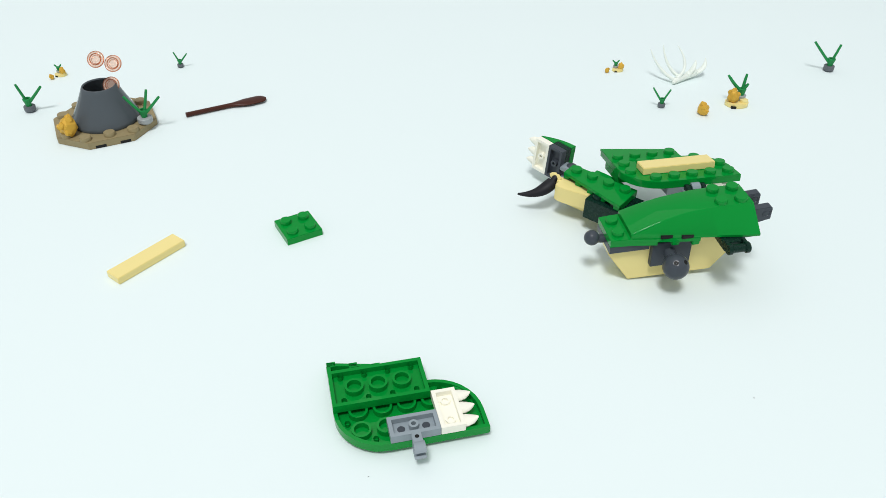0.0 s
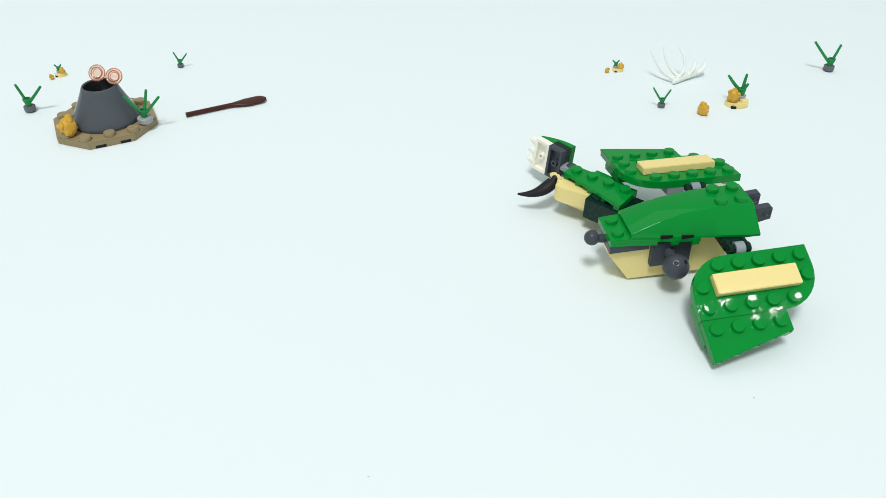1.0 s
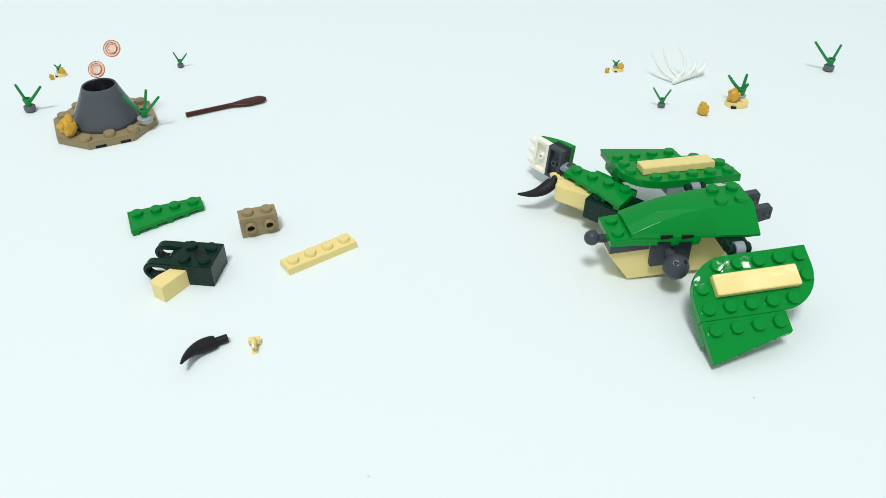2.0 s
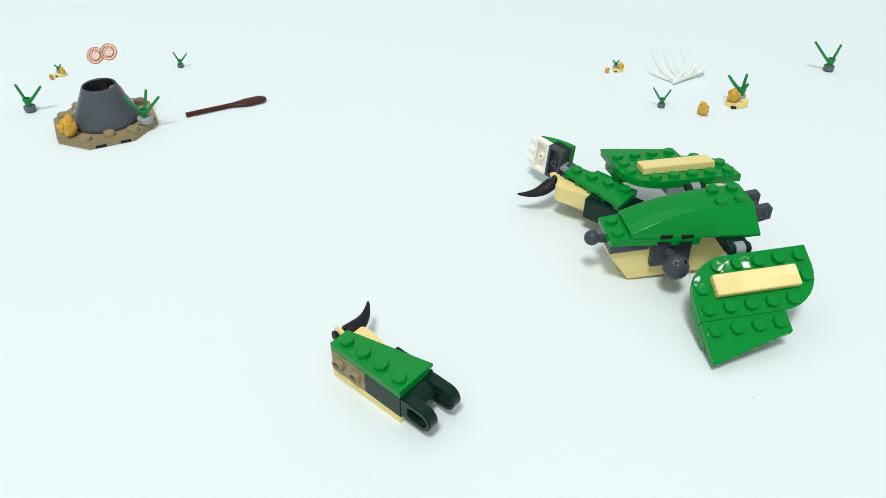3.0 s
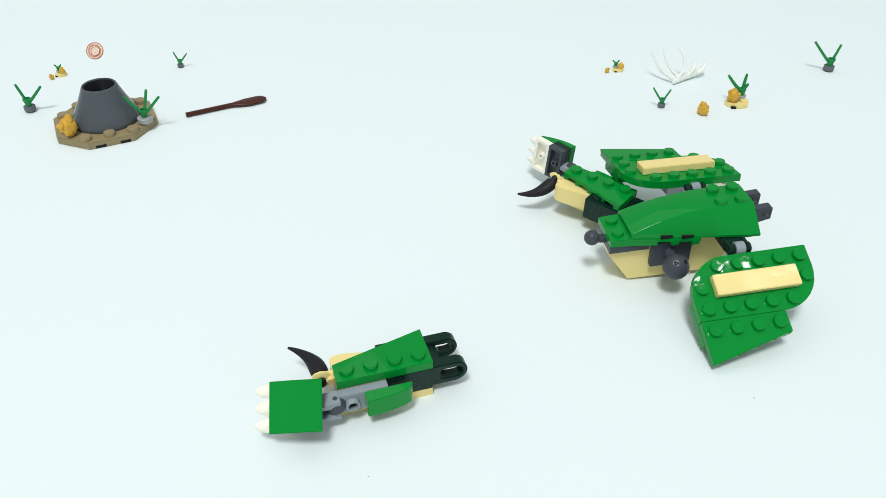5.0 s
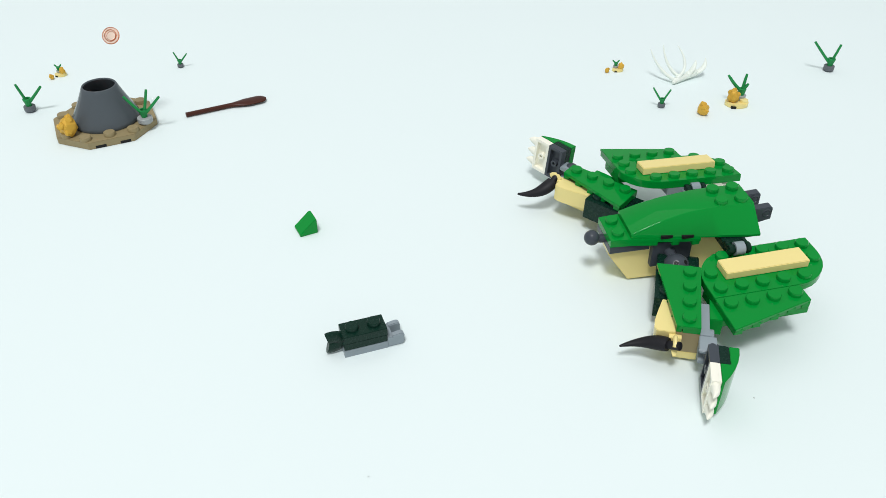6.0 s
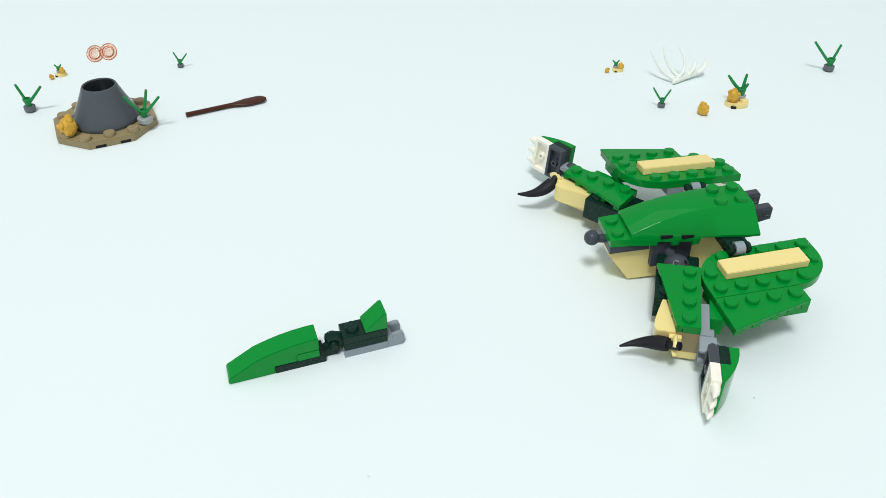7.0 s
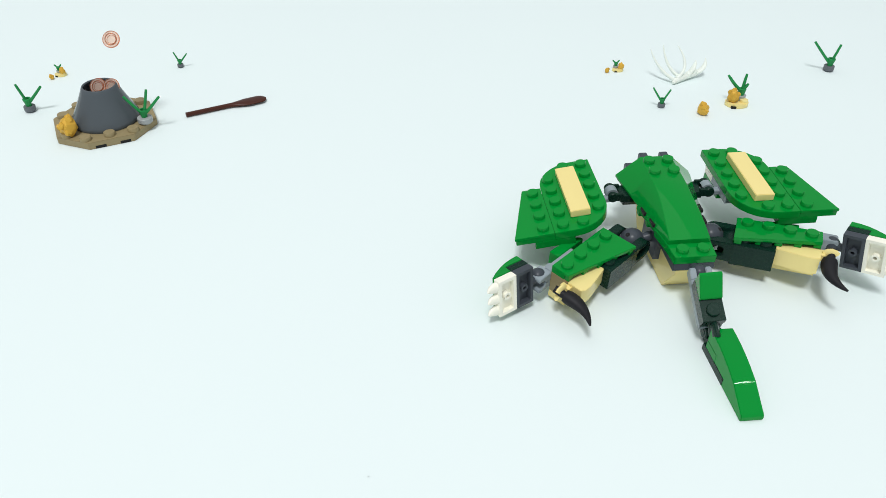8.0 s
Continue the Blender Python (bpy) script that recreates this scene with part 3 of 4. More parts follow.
def build_volcano():
    e = thing("volcano", "dark grey plastic volcano cone on a tan octagonal stud plate", "volcano")
    e.matrix_world = mm(-181.6, 350.0, 0, 0, 0, 27.5)
    b = bmesh.new()
    R0 = 24.8
    c = R0 * 0.45
    oct_ = [(-R0, -c), (-c, -R0), (c, -R0), (R0, -c), (R0, c), (c, R0), (-c, R0), (-R0, c)]
    prism(b, [(x - 0.97, y + 0.73) for x, y in oct_], 0, 3.9, 0.25)
    for x, y in [p for u in (-11.6, 0.0, 11.6) for p in ((u - 1, -19.7), (19.0, u), (-u - 1, 20.6), (-20.6, -u))]:
        lathe(b, [(2.9, 3.8), (2.9, 5.6), (2.7, 5.9), (0, 5.9)], (x, y, 0), seg=20)
    part("octagon_plate", b, DARK_TAN, e, "tan octagonal plate with round studs")
    # shade of the edge notches, put in as black blocks on the solid plate
    for x in (-6.4, 5.6):
        b = bmesh.new()
        box(b, x - 2.6, x + 2.6, -R0 + 0.68, -R0 + 1.7, 0.1, 1.7, 0.05)
        part("edge_notch", b, RECESS_SHADE, e, "dark block painted as the shade in an edge notch")
    b = bmesh.new()
    lathe(b, [(0, 4.2), (17.2, 4.0), (17.5, 5.2), (17.1, 6.2), (15.7, 8.8), (13.5, 12.8), (11.4, 17.2), (9.6, 21.2), (8.8, 23.1), (8.5, 23.4), (8.0, 23.4), (7.7, 22.9), (9.0, 19), (11, 13.5), (13.4, 8), (0, 8)], seg=64)
    for v in b.verts:
        v.co += Vector((0.8, -0.4, 0)) * max(0.0, (v.co.z - 5) / 18)
    part("cone", b, STONE_GREY, e, "glossy dark grey hollow cone")
    return e


def build_coins():
    out = []
    for k in range(3):
        b = bmesh.new()
        lathe(b, [(0, -0.5), (2.5, -0.5), (2.6, -0.3), (3.95, -0.3), (3.95, 0.3), (2.6, 0.3), (2.5, 0.5), (0, 0.5)], seg=40)
        ob = part("disc", b, AMBER, None)
        for name, r, w in (("rim", 4.15, 0.22), ("inner_ring", 2.9, 0.2), ("core_ring", 2.2, 0.14)):
            b = bmesh.new()
            lathe(b, [(r + w * math.cos(2 * math.pi * j / 8), (0.3 if r < 3 else 0) + 2.2 * w * math.sin(2 * math.pi * j / 8)) for j in range(9)], (0.35, -0.2, 0) if r < 2.5 else (0, 0, 0), seg=40)
            part(name, b, COPPER, ob, "darker copper-coloured ring")
        out.append(tagged(ob, "clear copper-coloured round plastic disc above the volcano", "disc", "discs over the volcano"))
    return out


def build_oar():
    b = bmesh.new()
    pts, thick = [], []
    for k in range(25):
        x = 45.4 * (1 - (1 - k / 24) ** 1.7)
        pts.append((x, 0, 1.5))
        thick.append(x)
    o = bmesh.new()
    rings = []
    for (x, _, z), u in zip(pts, thick):
        blade = min(1, max(0, (u - 23) / 12))
        end = math.sqrt(max(0.02, 1 - max(0, (u - 40.8) / 4.62) ** 2))
        wide = (1.25 + 3.0 * blade * blade * (3 - 2 * blade)) * end
        tall = (1.3 - 0.5 * blade) * max(0.5, end)
        rings.append([o.verts.new((x, wide * math.cos(2 * math.pi * j / 18), 1.5 + tall * math.sin(2 * math.pi * j / 18))) for j in range(18)])
    for p, q in zip(rings, rings[1:]):
        for j in range(18):
            n = (j + 1) % 18
            o.faces.new((p[j], p[n], q[n], q[j]))
    o.faces.new(rings[0])
    o.faces.new(rings[-1])
    bmesh.ops.recalc_face_normals(o, faces=o.faces)
    merge(b, o)
    ob = part("oar", b, BROWN, None)
    a, z = Vector((-142.6, 360.1)), Vector((-102.8, 382.9))
    d = z - a
    ob.matrix_world = mm(a.x, a.y, 0, 0, 0, math.degrees(math.atan2(d.y, d.x)))
    return tagged(ob, "dark brown plastic oar lying on the white sheet", "oar")


def build_bones():
    e = thing("rib_bones", "white plastic rib cage bones lying on the white sheet", "bones")
    e.matrix_world = mm(139.5, 414.0, 0)
    b = bmesh.new()
    sweep(b, [(-2, -2, 1.4), (0, 0, 1.9), (4, 3, 2.3), (9, 6, 2.6), (14, 9, 2.8), (17, 11, 3)], [0.8, 1.7, 1.9, 1.8, 1.7, 0.9], 12)
    for p, r in (((9, 6, 3.4), 2.2), ((13, 9, 3.8), 2.3), ((2, 2, 2.6), 1.9)):
        ball(b, p, r, 14)
    part("spine", b, BONE, e)
    for p0, p1, p2 in (((0, 0, 2), (-11, 5, 6), (-15.8, 10, 17.5)), ((3, 3, 3), (-6, 8, 7), (-7.7, 13, 19.2)), ((1, 1, 3), (10, 5, 9), (1.0, 13, 19.0))):
        b = bmesh.new()
        sweep(b, bend(p0, p1, p2, 12), [1.2, 1.1, 1.05, 1.0, 0.95, 0.9, 0.85, 0.8, 0.7, 0.6, 0.5, 0.38, 0.2], 12)
        part("rib", b, BONE, e)
    for p0, p1, p2 in (((9, 7, 3), (13, 8, 7), (13.0, 10, 11.2)), ((14, 9, 3), (21, 10, 6), (19.5, 13, 11.4))):
        b = bmesh.new()
        sweep(b, bend(p0, p1, p2, 8), [1.6, 1.8, 1.9, 1.8, 1.6, 1.3, 1.0, 0.6, 0.2], 12, 0.6)
        part("spike", b, BONE, e)


def rock_garden(at, k, side=1):
    e = thing("rock_garden", "tan plate carrying a gold nugget and a green sprout", "ornament", "rock gardens")
    e.matrix_world = mm(at[0], at[1], 0)

    def put(name, b, mat, label="", smooth=True):
        scaled(b, k)
        part(name, b, mat, e, label, smooth=smooth)

    b = bmesh.new()
    prism(b, [(7 * math.cos(radians(a)), 5.4 * math.sin(radians(a))) for a in range(0, 360, 20)], 0, 2.7, 0.25)
    lathe(b, [(2.4, 2.6), (2.4, 4.2), (0, 4.4)], (3.6, -1.0, 0), seg=18)
    put("plate", b, TAN)
    # a black block paints the notch's shade on the plate edge
    b = bmesh.new()
    box(b, -4.6, -1.6, -5.6, -4.2, 0.1, 1.5, 0.1)
    put("edge_notch", b, RECESS_SHADE)
    put("nugget", nugget_mesh(3.9, 9.0, 5, (-3.4 * side, -1.0, 2.6)), GOLD, "pearl gold nugget", False)
    b = bmesh.new()
    lathe(b, [(0, 2.6), (3.0, 2.6), (3.3, 5.4), (0, 6.0)], (2.4 * side, 3.0, 0), seg=18)
    put("round_base", b, CLOUDY)
    b = bmesh.new()
    lathe(b, [(2.0, 5.6), (2.4, 9.4), (1.6, 9.8), (0, 8.6)], (2.4 * side, 3.0, 0), seg=16)
    put("collar", b, LEAF)
    for dx, dy, h in ((-10.0, 1, 17.4), (0.8, 1, 18.4), (2.4, -1, 13.0)) if side > 0 else ((-4.5, 1, 12.0), (-0.5, 0, 9.6), (4.0, 1, 12.4)):
        b = bmesh.new()
        sweep(b, bend((2.4 * side, 3, 8), (2.4 * side + dx * 0.35, 3 + dy * 0.4, 9.5), (2.4 * side + dx, 3 + dy, h), 6), [1.1, 1.05, 1.0, 1.0, 0.95, 0.9, 0.7], 10)
        put("stem", b, LEAF)


# ---- building ----
build_ground()

creature = thing("creature", "green brick-built toy creature with tan belly standing on the sheet", "toy")
torso_parts(creature)
far_wing = wing_parts(True, creature, "wing")
far_ring = clip_ring(far_wing)
FW_TILE = wing_tile(far_wing)
FW_TILE.matrix_local = mm(24, -12, 0.05)
far_square = square_plate(far_wing)
far_square.matrix_local = mm(16, -8, -6.45)
far_arm_root = part("arm_core", made(lambda b: box(b, 17, 31, -15, -1, 4, 12)), DARK_GREEN, creature, "dark green arm core")
FAP = arm_parts(True, far_arm_root)
far_hand_root = part("hand_core", made(lambda b: box(b, 9.8, 14.4, 2, 14, 2.3, 6.2)), DARK_GREY, creature, "dark grey hand core")
hand_parts(far_hand_root)

wing = thing("wing", "green stud-plate wing with a smooth tan tile", "toy wing")
wing_root = wing_parts(False, wing, "wing_plate")
ring = clip_ring(wing)
tile = wing_tile(wing)
square = square_plate(wing)
arm = thing("arm", "green and tan brick-built arm with a black horn", "toy arm")
AP = arm_parts(False, arm)
hand = thing("claw_foot", "brick-built foot with white claws and green slope", "toy foot")
HP = hand_parts(hand)
tail_base = thing("tail_joint", "grey and dark green jointed tail segment", "toy tail")
BP = tail_base_parts(tail_base)
tail_tip = thing("tail_tip", "long curved green tail tip on a hinge", "toy tail")
TP = tail_tip_parts(tail_tip)

build_volcano()
coins = build_coins()
build_oar()
build_bones()
sprout("sprout", (-230.0, 364.0), 1.0, 0, [(-3.5, 0, 16.0), (10.0, 0, 15.0)], "green two-stemmed plastic sprout on a grey base")
sprout("sprout", (-164.9, 425.5), 0.62, 0, [(-4.6, 0, 15.6), (8.4, 0, 14.4)], "small green two-stemmed plastic sprout on a grey base")
sprout("sprout", (123.9, 382.5), 0.70, 0, [(-9.2, 0, 17.0), (5.2, 0, 15.6)], "small green two-stemmed plastic sprout on a grey base")
sprout("sprout", (242.0, 437.0), 1.05, 0, [(-13.2, 0, 17.8), (2.6, 0, 16.4)], "large green two-stemmed plastic sprout on a grey base")
nugget((145.3, 374.0), 3.7, 8.6, 3)
gold = nugget((-193.6, 331.6), 5.3, 11.5, 8, label="large faceted pearl gold nugget on the volcano plate")
gold.location.z = 3.9 * MM
nugget((-236.0, 405.0), 1.6, 3.6, 4)
nugget((100.5, 428.5), 1.6, 3.6, 6)
rock_garden((168.4, 386.8), 0.95)
rock_garden((107.6, 431.5), 0.5, -1)
rock_garden((-233.0, 410.5), 0.5, -1)
sp = sprout("sprout", (-159.3, 346.0), 1.0, 0, [(-8.5, 0, 15.0), (4.0, 1, 18.6), (10.2, 0, 15.2)], "green three-stemmed plastic sprout on a cloudy grey base", CLOUDY, "sprouts on the volcano")
sp.location.z = 3.9 * MM


# ---- what moves ----
def held(ob, keys):
    """Stop motion: each pose holds until the next one, which follows at once."""
    rows = [(0.0, keys[0][1])]
    for (t0, a), (t1, b) in zip(keys, keys[1:]):
        turn = a.to_quaternion().rotation_difference(b.to_quaternion()).angle
        turn = min(turn, 2 * math.pi - turn)
        n = max(1, math.ceil(math.degrees(turn) / 80))
        start = t1 - n / FPS
        if start > rows[-1][0] + 0.4 / FPS:
            rows.append((start, a))
        for k in range(1, n):
            rows.append((t1 - (n - k) / FPS, a.lerp(b, k / n)))
        rows.append((t1, b))
    if rows[-1][0] < 8.0:
        rows.append((8.0, rows[-1][1]))
    walk(ob, rows)


def inside(root, keys):
    """World poses turned into poses in the space of a thing that stands at root meanwhile."""
    inv = root.inverted()
    return [(t, inv @ m) for t, m in keys]


REST = Matrix.Identity(4)


def joins(ob, root_keys, keys, when):
    """A loose piece with world poses until it joins its thing, which itself moves by root_keys."""
    times = sorted({t for t, _ in root_keys + keys if t < when})
    rows = []
    for t in times:
        root = [m for u, m in root_keys if u <= t][-1]
        here = [m for u, m in keys if u <= t][-1]
        rows.append((t, root.inverted() @ here))
    held(ob, rows + [(when, REST)])


def tilted(base, turn, lean):
    """A turn about a local point: lean about x, then turn about z."""
    p = Matrix.Translation(Vector(base) * MM)
    return p @ pose(0, 0, 0, lean, 0, turn) @ p.inverted()


def off(k):
    """A spot on the table outside the view, where pieces wait."""
    return mm(-250 - 30 * (k % 4), 100 + 26 * (k // 4), 0)


def arc_up(m, pivot, turn):
    """A pose m swung by turn degrees about its own x axis through a local pivot."""
    p = Matrix.Translation(Vector(pivot) * MM)
    return m @ p @ pose(0, 0, 0, turn, 0, 0) @ p.inverted()


def coin_path(coin, x, keys):
    """A disc that bobs over the crater: keys of (seconds, height in mm)."""
    rows = []
    for t, z in keys:
        rows.append((t, Matrix.Translation(Vector((x + 0.19 * (z - 41), 352, z)) * MM) @ EYE.to_quaternion().to_matrix().to_4x4()))
    walk(coin, rows)


def motions():
    base = mm(0, 0, -22.4)
    t0 = mm(63.42, 231.87, 22.4, 0.35, -3.89, 8.36) @ base
    t79 = mm(69.93, 220.53, 22.4, 1.35, -3.34, 43.06) @ base
    t80 = mm(95.11, 215.21, 22.4, -1.59, -1.31, 95.18) @ base

    def carried(m):
        """A pose on the turned creature at the end, as it was a tenth of a second before."""
        return t79 @ t80.inverted() @ m

    held(creature, [(0, t0), (7.9, t79), (8.0, t80)])
    fw0 = t0.inverted() @ mm(125.3, 263.57, 29.19, 7.86, 2.03, 189.03)
    fw8 = t80.inverted() @ mm(63.14, 279.69, 25.65, 9.39, 0.4, 275.14)
    held(far_wing, [(0, fw0), (7.9, fw8)])
    bar, far_bar = mm(45.4, -20.5, 21.5), mm(45.4, 20.5, 21.5)
    held(far_ring, [(0, fw0.inverted() @ far_bar @ pose(0, 0, 0, 0, 0, 180)), (7.9, fw8.inverted() @ far_bar @ pose(0, 0, 0, 0, 0, 180))])
    fa0 = t0.inverted() @ mm(58.16, 283.8, 4.31, 0.28, 0.4, -38.54)
    fa8 = t80.inverted() @ mm(41.54, 215.53, 1.82, 2.9, -3.68, 44.59)
    held(far_arm_root, [(0, fa0), (7.9, fa8)])
    held(FAP["horn"], [(0, tilted((-3.9, -10.2, 10.1), -8, 38)), (7.9, tilted((-3.9, -10.2, 10.1), 14, 16))])
    fh0 = t0.inverted() @ mm(42.81, 301.38, 23.54, -91.31, 2.60, -47.09)
    fh8 = t80.inverted() @ mm(20.55, 201.2, 19.47, -95.73, -1.97, 34.78)
    held(far_hand_root, [(0, fh0), (7.9, fh8)])

    # the wing turns over, takes its tile, slides to the creature, swings on its clip and settles
    w00 = mm(16.03, 148.26, 1.87, 181.64, -0.2, 193.95)
    w01 = mm(12.80, 181.72, 15.08, 212.66, -8.14, 232.37)
    w02 = mm(-46.79, 218.89, 14.59, -14.62, -2.12, 245.76)
    w05 = mm(-49.98, 215.87, 13.44, -3.73, 6.54, 251.44)
    w06 = mm(-34.0, 216.0, 13.6, -4.0, 6.3, 231)
    w07 = mm(9.34, 211.2, 14.26, -5.22, 5.88, 194.87)
    w08 = mm(62.76, 200.62, 15.13, -3.43, 6.39, 173.39)
    w09 = mm(126.72, 214.99, 15.0, -1.63, 8.63, 180.49)
    w15 = mm(136.1, 219.4, 25.95, -27.7, 3.8, 189.1)
    w70 = mm(140.2, 227.17, 23.6, -1.06, 4.66, 189.84)
    w80 = mm(115.62, 287.56, 26.84, 1.86, 2.17, 274.58)
    pin = (24, -7, -5.4)
    swung = [(1.0, arc_up(w15, pin, 1.4)), (1.1, arc_up(w15, pin, 74)), (1.2, mm(141.87, 236.86, 24.49, 82.17, 5.44, 181.62)), (1.3, arc_up(w15, pin, 75)), (1.4, arc_up(w15, pin, 6)), (1.5, w15),
             (5.2, arc_up(w15, pin, 60)), (5.6, w70)]
    held(wing, [(0, w00), (0.1, w01), (0.2, w02), (0.3, w05), (0.6, w06), (0.7, w07), (0.8, w08), (0.9, w09)] + swung + [(7.9, carried(w80)), (8.0, w80)])
    held(ring, [(0, mm(24, -5.2, -4.6, 0, 0, 180))] + [(t, m.inverted() @ t0 @ bar) for t, m in swung] + [(7.9, w80.inverted() @ t80 @ bar)])
    on = mm(24, 12, 0.05)
    held(tile, [(0, w00.inverted() @ mm(-122.23, 234.3, 0, 0, 0, 53.93)), (0.1, w01.inverted() @ mm(-122.23, 234.3, 0, 0, 0, 53.93)),
                (0.2, w02.inverted() @ mm(-122.23, 234.3, 0, 0, 0, 53.93)), (0.3, on)])
    held(square, [(0, w00.inverted() @ mm(-63.59, 257.41, 3.2, 0, 0, 31.17)), (0.1, mm(16, 8, -6.45))])

    # the arm: its bricks come in one after another, then it turns round and takes the socket and slope
    a28 = mm(-13.2, 181.57, 0, 0, 0, 189.16)
    a29 = mm(-22.51, 183.37, 0, 0, 0, 245.17)
    a30 = mm(-37.3, 173.4, 0.4, 1.5, 1.2, 320.0)
    a31 = mm(-36.0, 163.0, 0, 0, 0, 366)
    a35 = mm(-32.98, 155.52, 0, 0, 0, 378.09)
    a53 = mm(60.0, 168.0, 3, -4, -3, 425)
    a70 = mm(90.6, 181.7, 2.1, -5.21, -3.53, 436.01)
    a80 = mm(151.04, 232.41, 5.81, 2.01, 3.98, 517.52)
    arm_keys = [(0, a28), (2.9, a29), (3.0, a30), (3.1, a31), (3.2, a35), (5.3, a53), (5.5, a70), (7.9, carried(a80)), (8.0, a80)]
    held(arm, arm_keys)
    loose = {
        "long_plate": [(0, off(0)), (1.5, mm(-62.12, 226.49, 0, 0, 0, 37.63))],
        "side_stud_brick": [(0, off(1)), (1.6, mm(-86.58, 250.82, -3.25, 0, 0, 21.6))],
        "grip_block": [(0, off(2)), (1.7, mm(-73.3, 233.44, -3.25, 0, 0, 174.91))],
        "wedge_plate": [(0, off(3)), (1.7, mm(-112.03, 278.37, -12.85, 0, 0, 205.27))],
        "curved_brick": [(0, off(4)), (1.9, mm(-100, 205, -5.2, 0, 0, 60))],
        "horn_clip": [(0, off(5)), (2.0, mm(-60, 190, -8.6, 0, 0, 100))],
        "horn": [(0, off(6)), (2.0, mm(-75, 195, -8.3, 0, 0, 120))],
    }
    joined = {"long_plate": 2.1, "side_stud_brick": 2.1, "grip_block": 2.2, "curved_brick": 2.3, "horn_clip": 2.4, "horn": 2.5, "wedge_plate": 2.6}
    for name, keys in loose.items():
        if name != "horn":
            joins(AP[name], arm_keys, keys, joined[name])
    knob = (-3.9, 10.2, 10.1)
    held(AP["horn"], inside(a28, loose["horn"]) + [(2.5, tilted(knob, -16, -14)), (3.2, tilted(knob, -1.5, -10)), (5.3, tilted(knob, -28, -26)), (7.9, tilted(knob, -9, -27))])
    joins(AP["socket_plate"], arm_keys, [(0, off(7) @ mm(0, 0, 3)), (3.6, mm(-98.5, 200.9, 0.0, -90, 0, 91.4))], 3.7)
    joins(AP["curved_slope"], arm_keys, [(0, off(8) @ mm(0, 0, 9.6)), (3.6, mm(-99.0, 167.0, 3.6, -120, 0, 28))], 3.8)

    # the foot
    h43 = mm(-89.8, 131.4, 0, 0, 0, 20)
    h44 = mm(-80.0, 134.0, 0, 0, 0, 20)
    h45 = mm(-72.0, 136.08, 0, 0, 0, 16.36)
    h46 = mm(-52.82, 141.37, 0.2, 9.91, -4.11, 22.35)
    h47 = mm(-53.4, 144.0, 4.6, 38.88, 6.82, 10.48)
    h70 = mm(86.2, 157.1, 2.8, 87.35, -1.75, 78.28)
    h80 = mm(170.85, 217.83, 11.46, 84.28, 11.02, 139.22)
    h53 = a53 @ a70.inverted() @ h70
    hand_keys = [(0, h43), (4.4, h44), (4.5, h45), (4.6, h46), (4.7, h47), (5.3, h53), (5.5, h70), (7.9, mm(4.3, 2.0, 0) @ carried(h80)), (8.0, h80)]
    held(hand, hand_keys)
    held(HP["ball_plate"], inside(h43, [(0, off(9)), (3.8, mm(-88.53, 177.76, 0, 0, 0, 24.72) @ mm(24, 16, 0, 0, 0, 180))]) + [(4.1, REST)])
    held(HP["small_plate"], inside(h43, [(0, off(10)), (3.9, mm(-94.99, 206.57, -3.25, 0, 0, 38.98))]) + [(4.2, REST)])
    held(HP["claw_plate"], inside(h43, [(0, off(11)), (3.9, mm(-101.2, 205.4, 0, 0, 0, 110))]) + [(4.2, REST)])
    held(HP["curved_slope"], inside(h43, [(0, off(12)), (4.0, mm(-115.74, 222.74, -0.4, 1.5, 19.8, 56.96))]) + [(4.3, REST)])

    # the tail
    b70 = mm(-34.26, 181.53, 0, 0, 0, 20.5)
    b80 = mm(101.52, 193.32, 6.94, -8.98, -29.70, 95.07)
    b74 = mm(45.98, 226.21, 36.15, -23.55, 54.52, 2.70)
    b75 = mm(42.38, 228.10, 32.64, -20.72, 44.04, -4.40)
    held(tail_base, [(0, b70), (7.1, mm(-27.35, 188.12, 0, 0, 0, 29.57)), (7.2, mm(14.0, 204.0, 3, 0, -3, 29)), (7.3, mm(42.78, 222.2, 11.39, -1.89, -8.65, 22.48)),
                     (7.4, b74), (7.5, b75), (7.6, mm(43.55, 214.33, 9.5, -6, -14.75, 30.94)), (7.9, carried(b80)), (8.0, b80)])
    held(BP["socket_plate"], inside(b70, [(0, off(13)), (5.8, mm(-93.2, 226.9, 0, 0, 0, 1))]) + [(5.9, REST)])
    held(BP["clip_plate"], inside(b70, [(0, off(14)), (5.8, mm(-96.0, 270.5, -3.25, 0, 0, 9))]) + [(5.9, REST)])
    held(BP["small_plate"], inside(b70, [(0, off(15)), (5.7, mm(-113.0, 246.0, -6.45, 0, 0, 68))]) + [(6.0, REST)])
    held(BP["cheese_slope"], inside(b70, [(0, off(16)), (5.7, mm(-69.01, 248.58, -9.65, 0, 0, 28.2))]) + [(6.1, REST)])
    p70 = mm(-72.58, 167.9, 0, 0, 0, 20.51)
    p80 = mm(106.82, 156.52, 0.08, -0.31, 0.36, 95.84)
    held(tail_tip, [(0, p70), (7.1, mm(-63.27, 169.77, 0, 0, 0, 29.86)), (7.2, mm(-22.0, 185.0, 3, 1, -3, 31)), (7.3, mm(7.76, 200.5, 9.74, 3.2, -4.74, 32.32)),
                    (7.4, mm(17.33, 217.17, 40.76, -11.82, 9.72, 22.66)), (7.5, mm(37.4, 226.4, 73.2, 0, 79, 20)), (7.6, mm(3.18, 213.96, 2.29, 0.19, -9.69, 4.02)),
                    (7.9, carried(p80)), (8.0, p80)])
    turn = 9.91
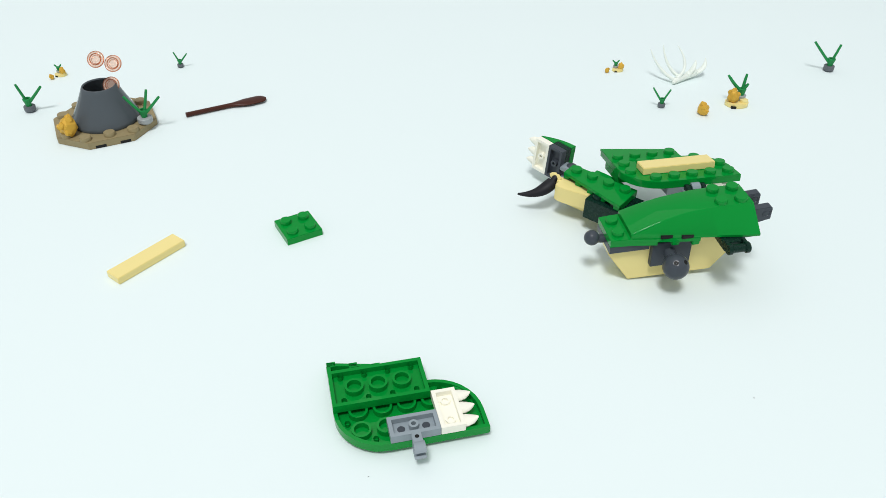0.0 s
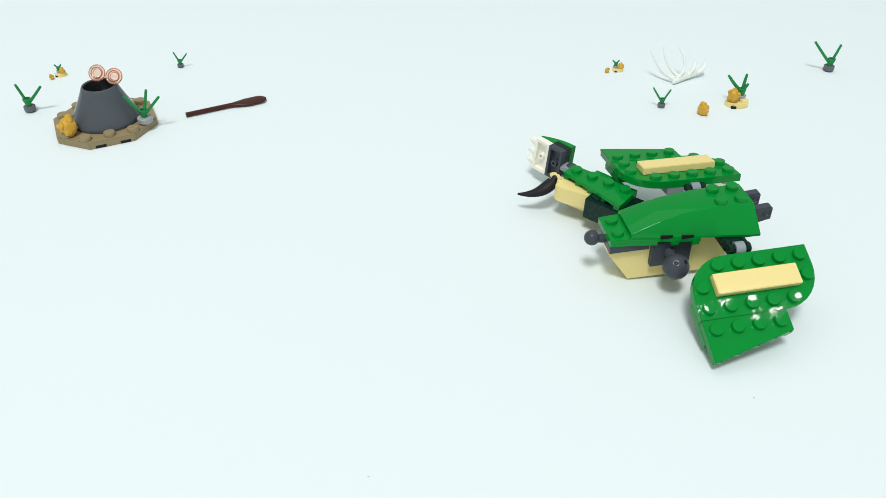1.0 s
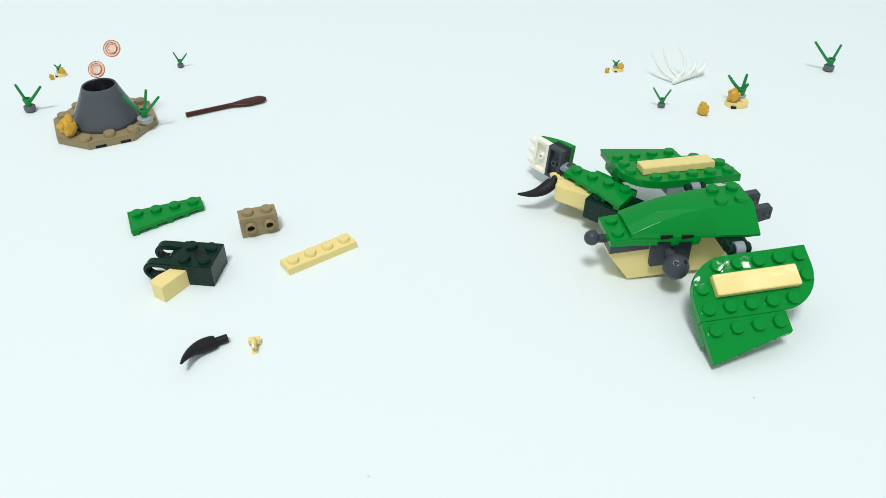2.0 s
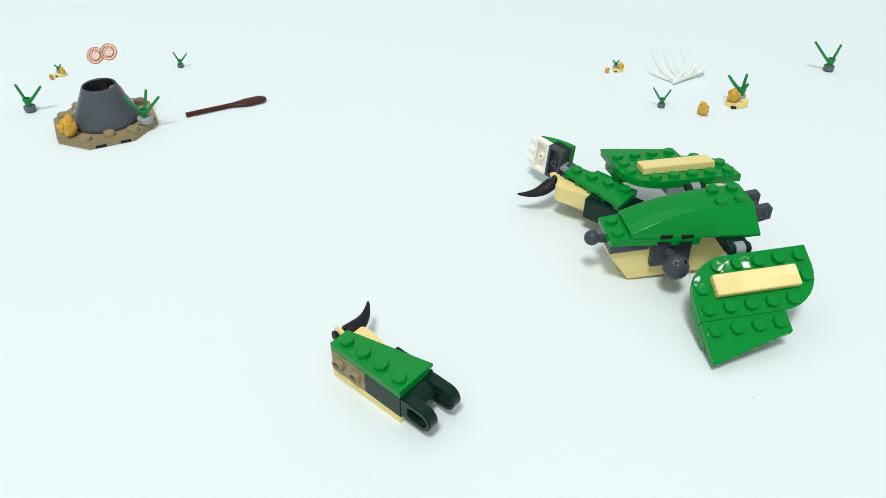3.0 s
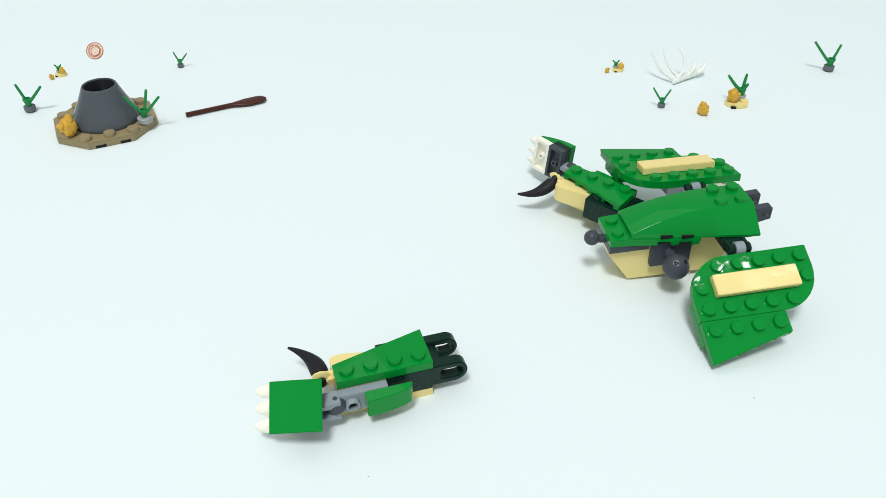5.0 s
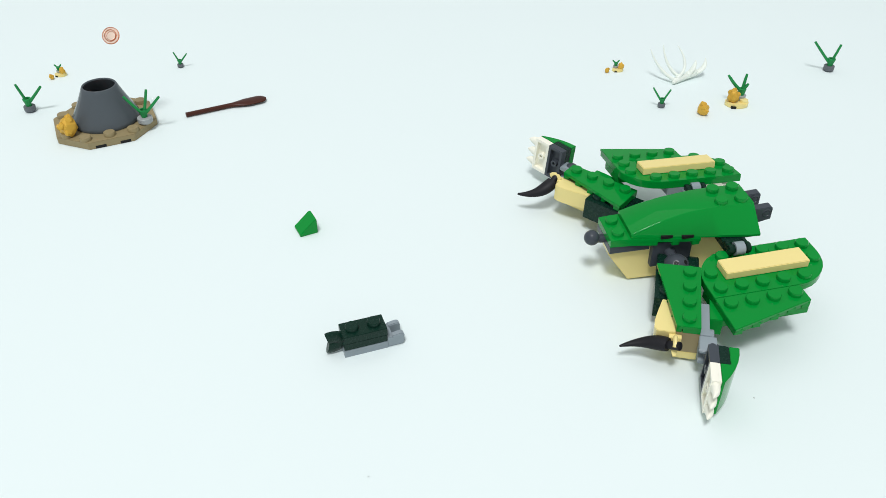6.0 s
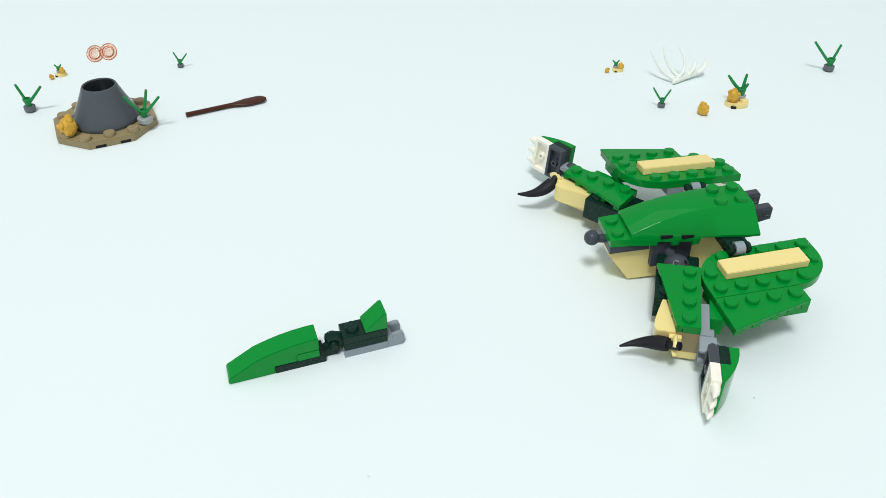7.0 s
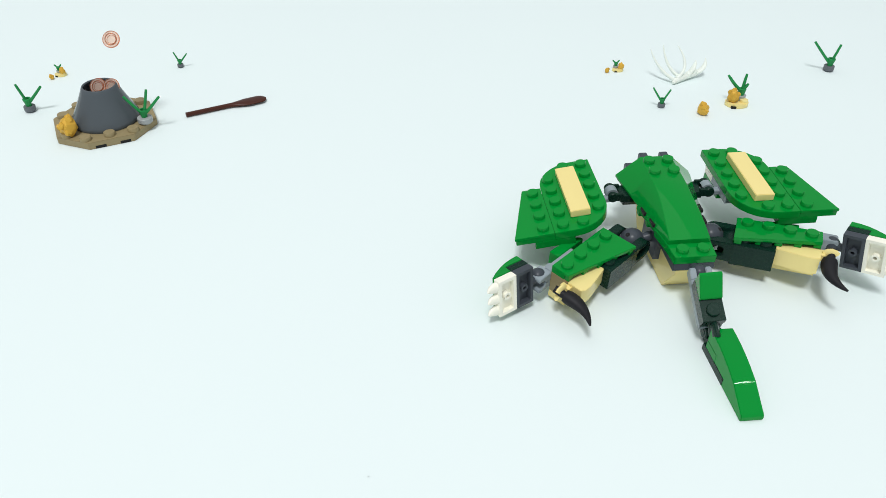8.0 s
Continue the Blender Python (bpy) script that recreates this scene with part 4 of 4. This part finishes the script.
    held(TP["hinge_plate"], inside(p70, [(0, off(17)), (6.1, mm(-117.0, 232.0, 0, 0, 0, -18)), (6.3, mm(-112.0, 209.5, 0, 0, 0, 0)), (6.4, mm(-102.0, 196.0, 0, 0, 0, 6)),
                                           (6.5, mm(-83.7, 174.88, 0, 0, 0, turn))]) + [(6.6, REST)])
    held(TP["tiny_plate"], inside(p70, [(0, off(18)), (6.2, mm(-99.41, 243.6, -3.25, 0, 0, 39.7) @ mm(-24, 0, 0))]) + [(6.9, REST)])
    held(TP["long_slope"], inside(p70, [(0, off(19)), (6.2, mm(-142.1, 220.4, 6.0, 0, 22, 37.4))]) + [(6.9, REST)])

    # discs bobbing over the crater: (seconds, height in mm)
    A, B, C = coins
    coin_path(A, -178.5, [(0, 36.5), (0.2, 39.9), (0.45, 41.4), (0.7, 38.6), (0.9, 32.7), (1.1, 25.0), (1.3, 16.5), (1.45, 13.2), (1.6, 16.6), (1.7, 19.6), (2.0, 31.0), (2.4, 40.0),
                          (2.7, 41.4), (2.9, 40.1), (3.1, 36.0), (3.3, 28.0), (3.5, 20.2), (3.6, 15.6), (3.75, 12.5), (3.9, 17.5), (4.1, 23.4), (4.3, 30.5), (4.5, 35.6), (4.7, 38.9),
                          (4.95, 41.2), (5.3, 36.0), (5.6, 26.0), (5.8, 19.6), (5.9, 15.6), (6.05, 12.5), (6.2, 18.2), (6.4, 24.7), (6.6, 31.8), (6.8, 36.0), (7.0, 39.5), (7.25, 41.4),
                          (7.5, 38.9), (7.7, 33.7), (7.9, 25.0), (8.0, 21.5)])
    coin_path(B, -169.8, [(0, 34.4), (0.2, 22.5), (0.3, 18.3), (0.55, 11.5), (0.8, 17.2), (0.9, 22.1), (1.1, 32.8), (1.3, 43.3), (1.5, 48.3), (1.65, 49.0), (1.9, 45.5), (2.2, 34.5),
                          (2.5, 19.5), (2.75, 11.5), (3.0, 18.2), (3.2, 29.2), (3.4, 40.2), (3.6, 46.7), (3.8, 48.9), (4.0, 47.3), (4.2, 41.4), (4.4, 32.5), (4.6, 20.9), (4.7, 16.5),
                          (4.95, 11.5), (5.2, 20.0), (5.5, 36.0), (5.8, 47.0), (6.0, 49.2), (6.2, 47.0), (6.4, 41.7), (6.6, 31.2), (6.8, 20.5), (6.9, 16.5), (7.15, 11.5), (7.4, 18.9),
                          (7.6, 31.8), (7.8, 41.1), (8.0, 47.3)])
    coin_path(C, -171.6, [(0, 22.5), (0.1, 18.2), (0.4, 12.0), (1.9, 12.0), (2.2, 20.0), (2.5, 32.0), (2.8, 39.5), (3.0, 40.6), (3.2, 38.7), (3.4, 35.4), (3.6, 29.5), (3.8, 23.6), (4.0, 16.5),
                          (4.2, 12.0), (6.0, 12.0), (6.2, 18.2), (6.4, 26.0), (6.6, 34.4), (6.8, 38.6), (7.0, 40.7), (7.2, 40.0), (7.4, 37.4), (7.6, 32.5), (7.8, 27.3), (8.0, 21.5)])


motions()
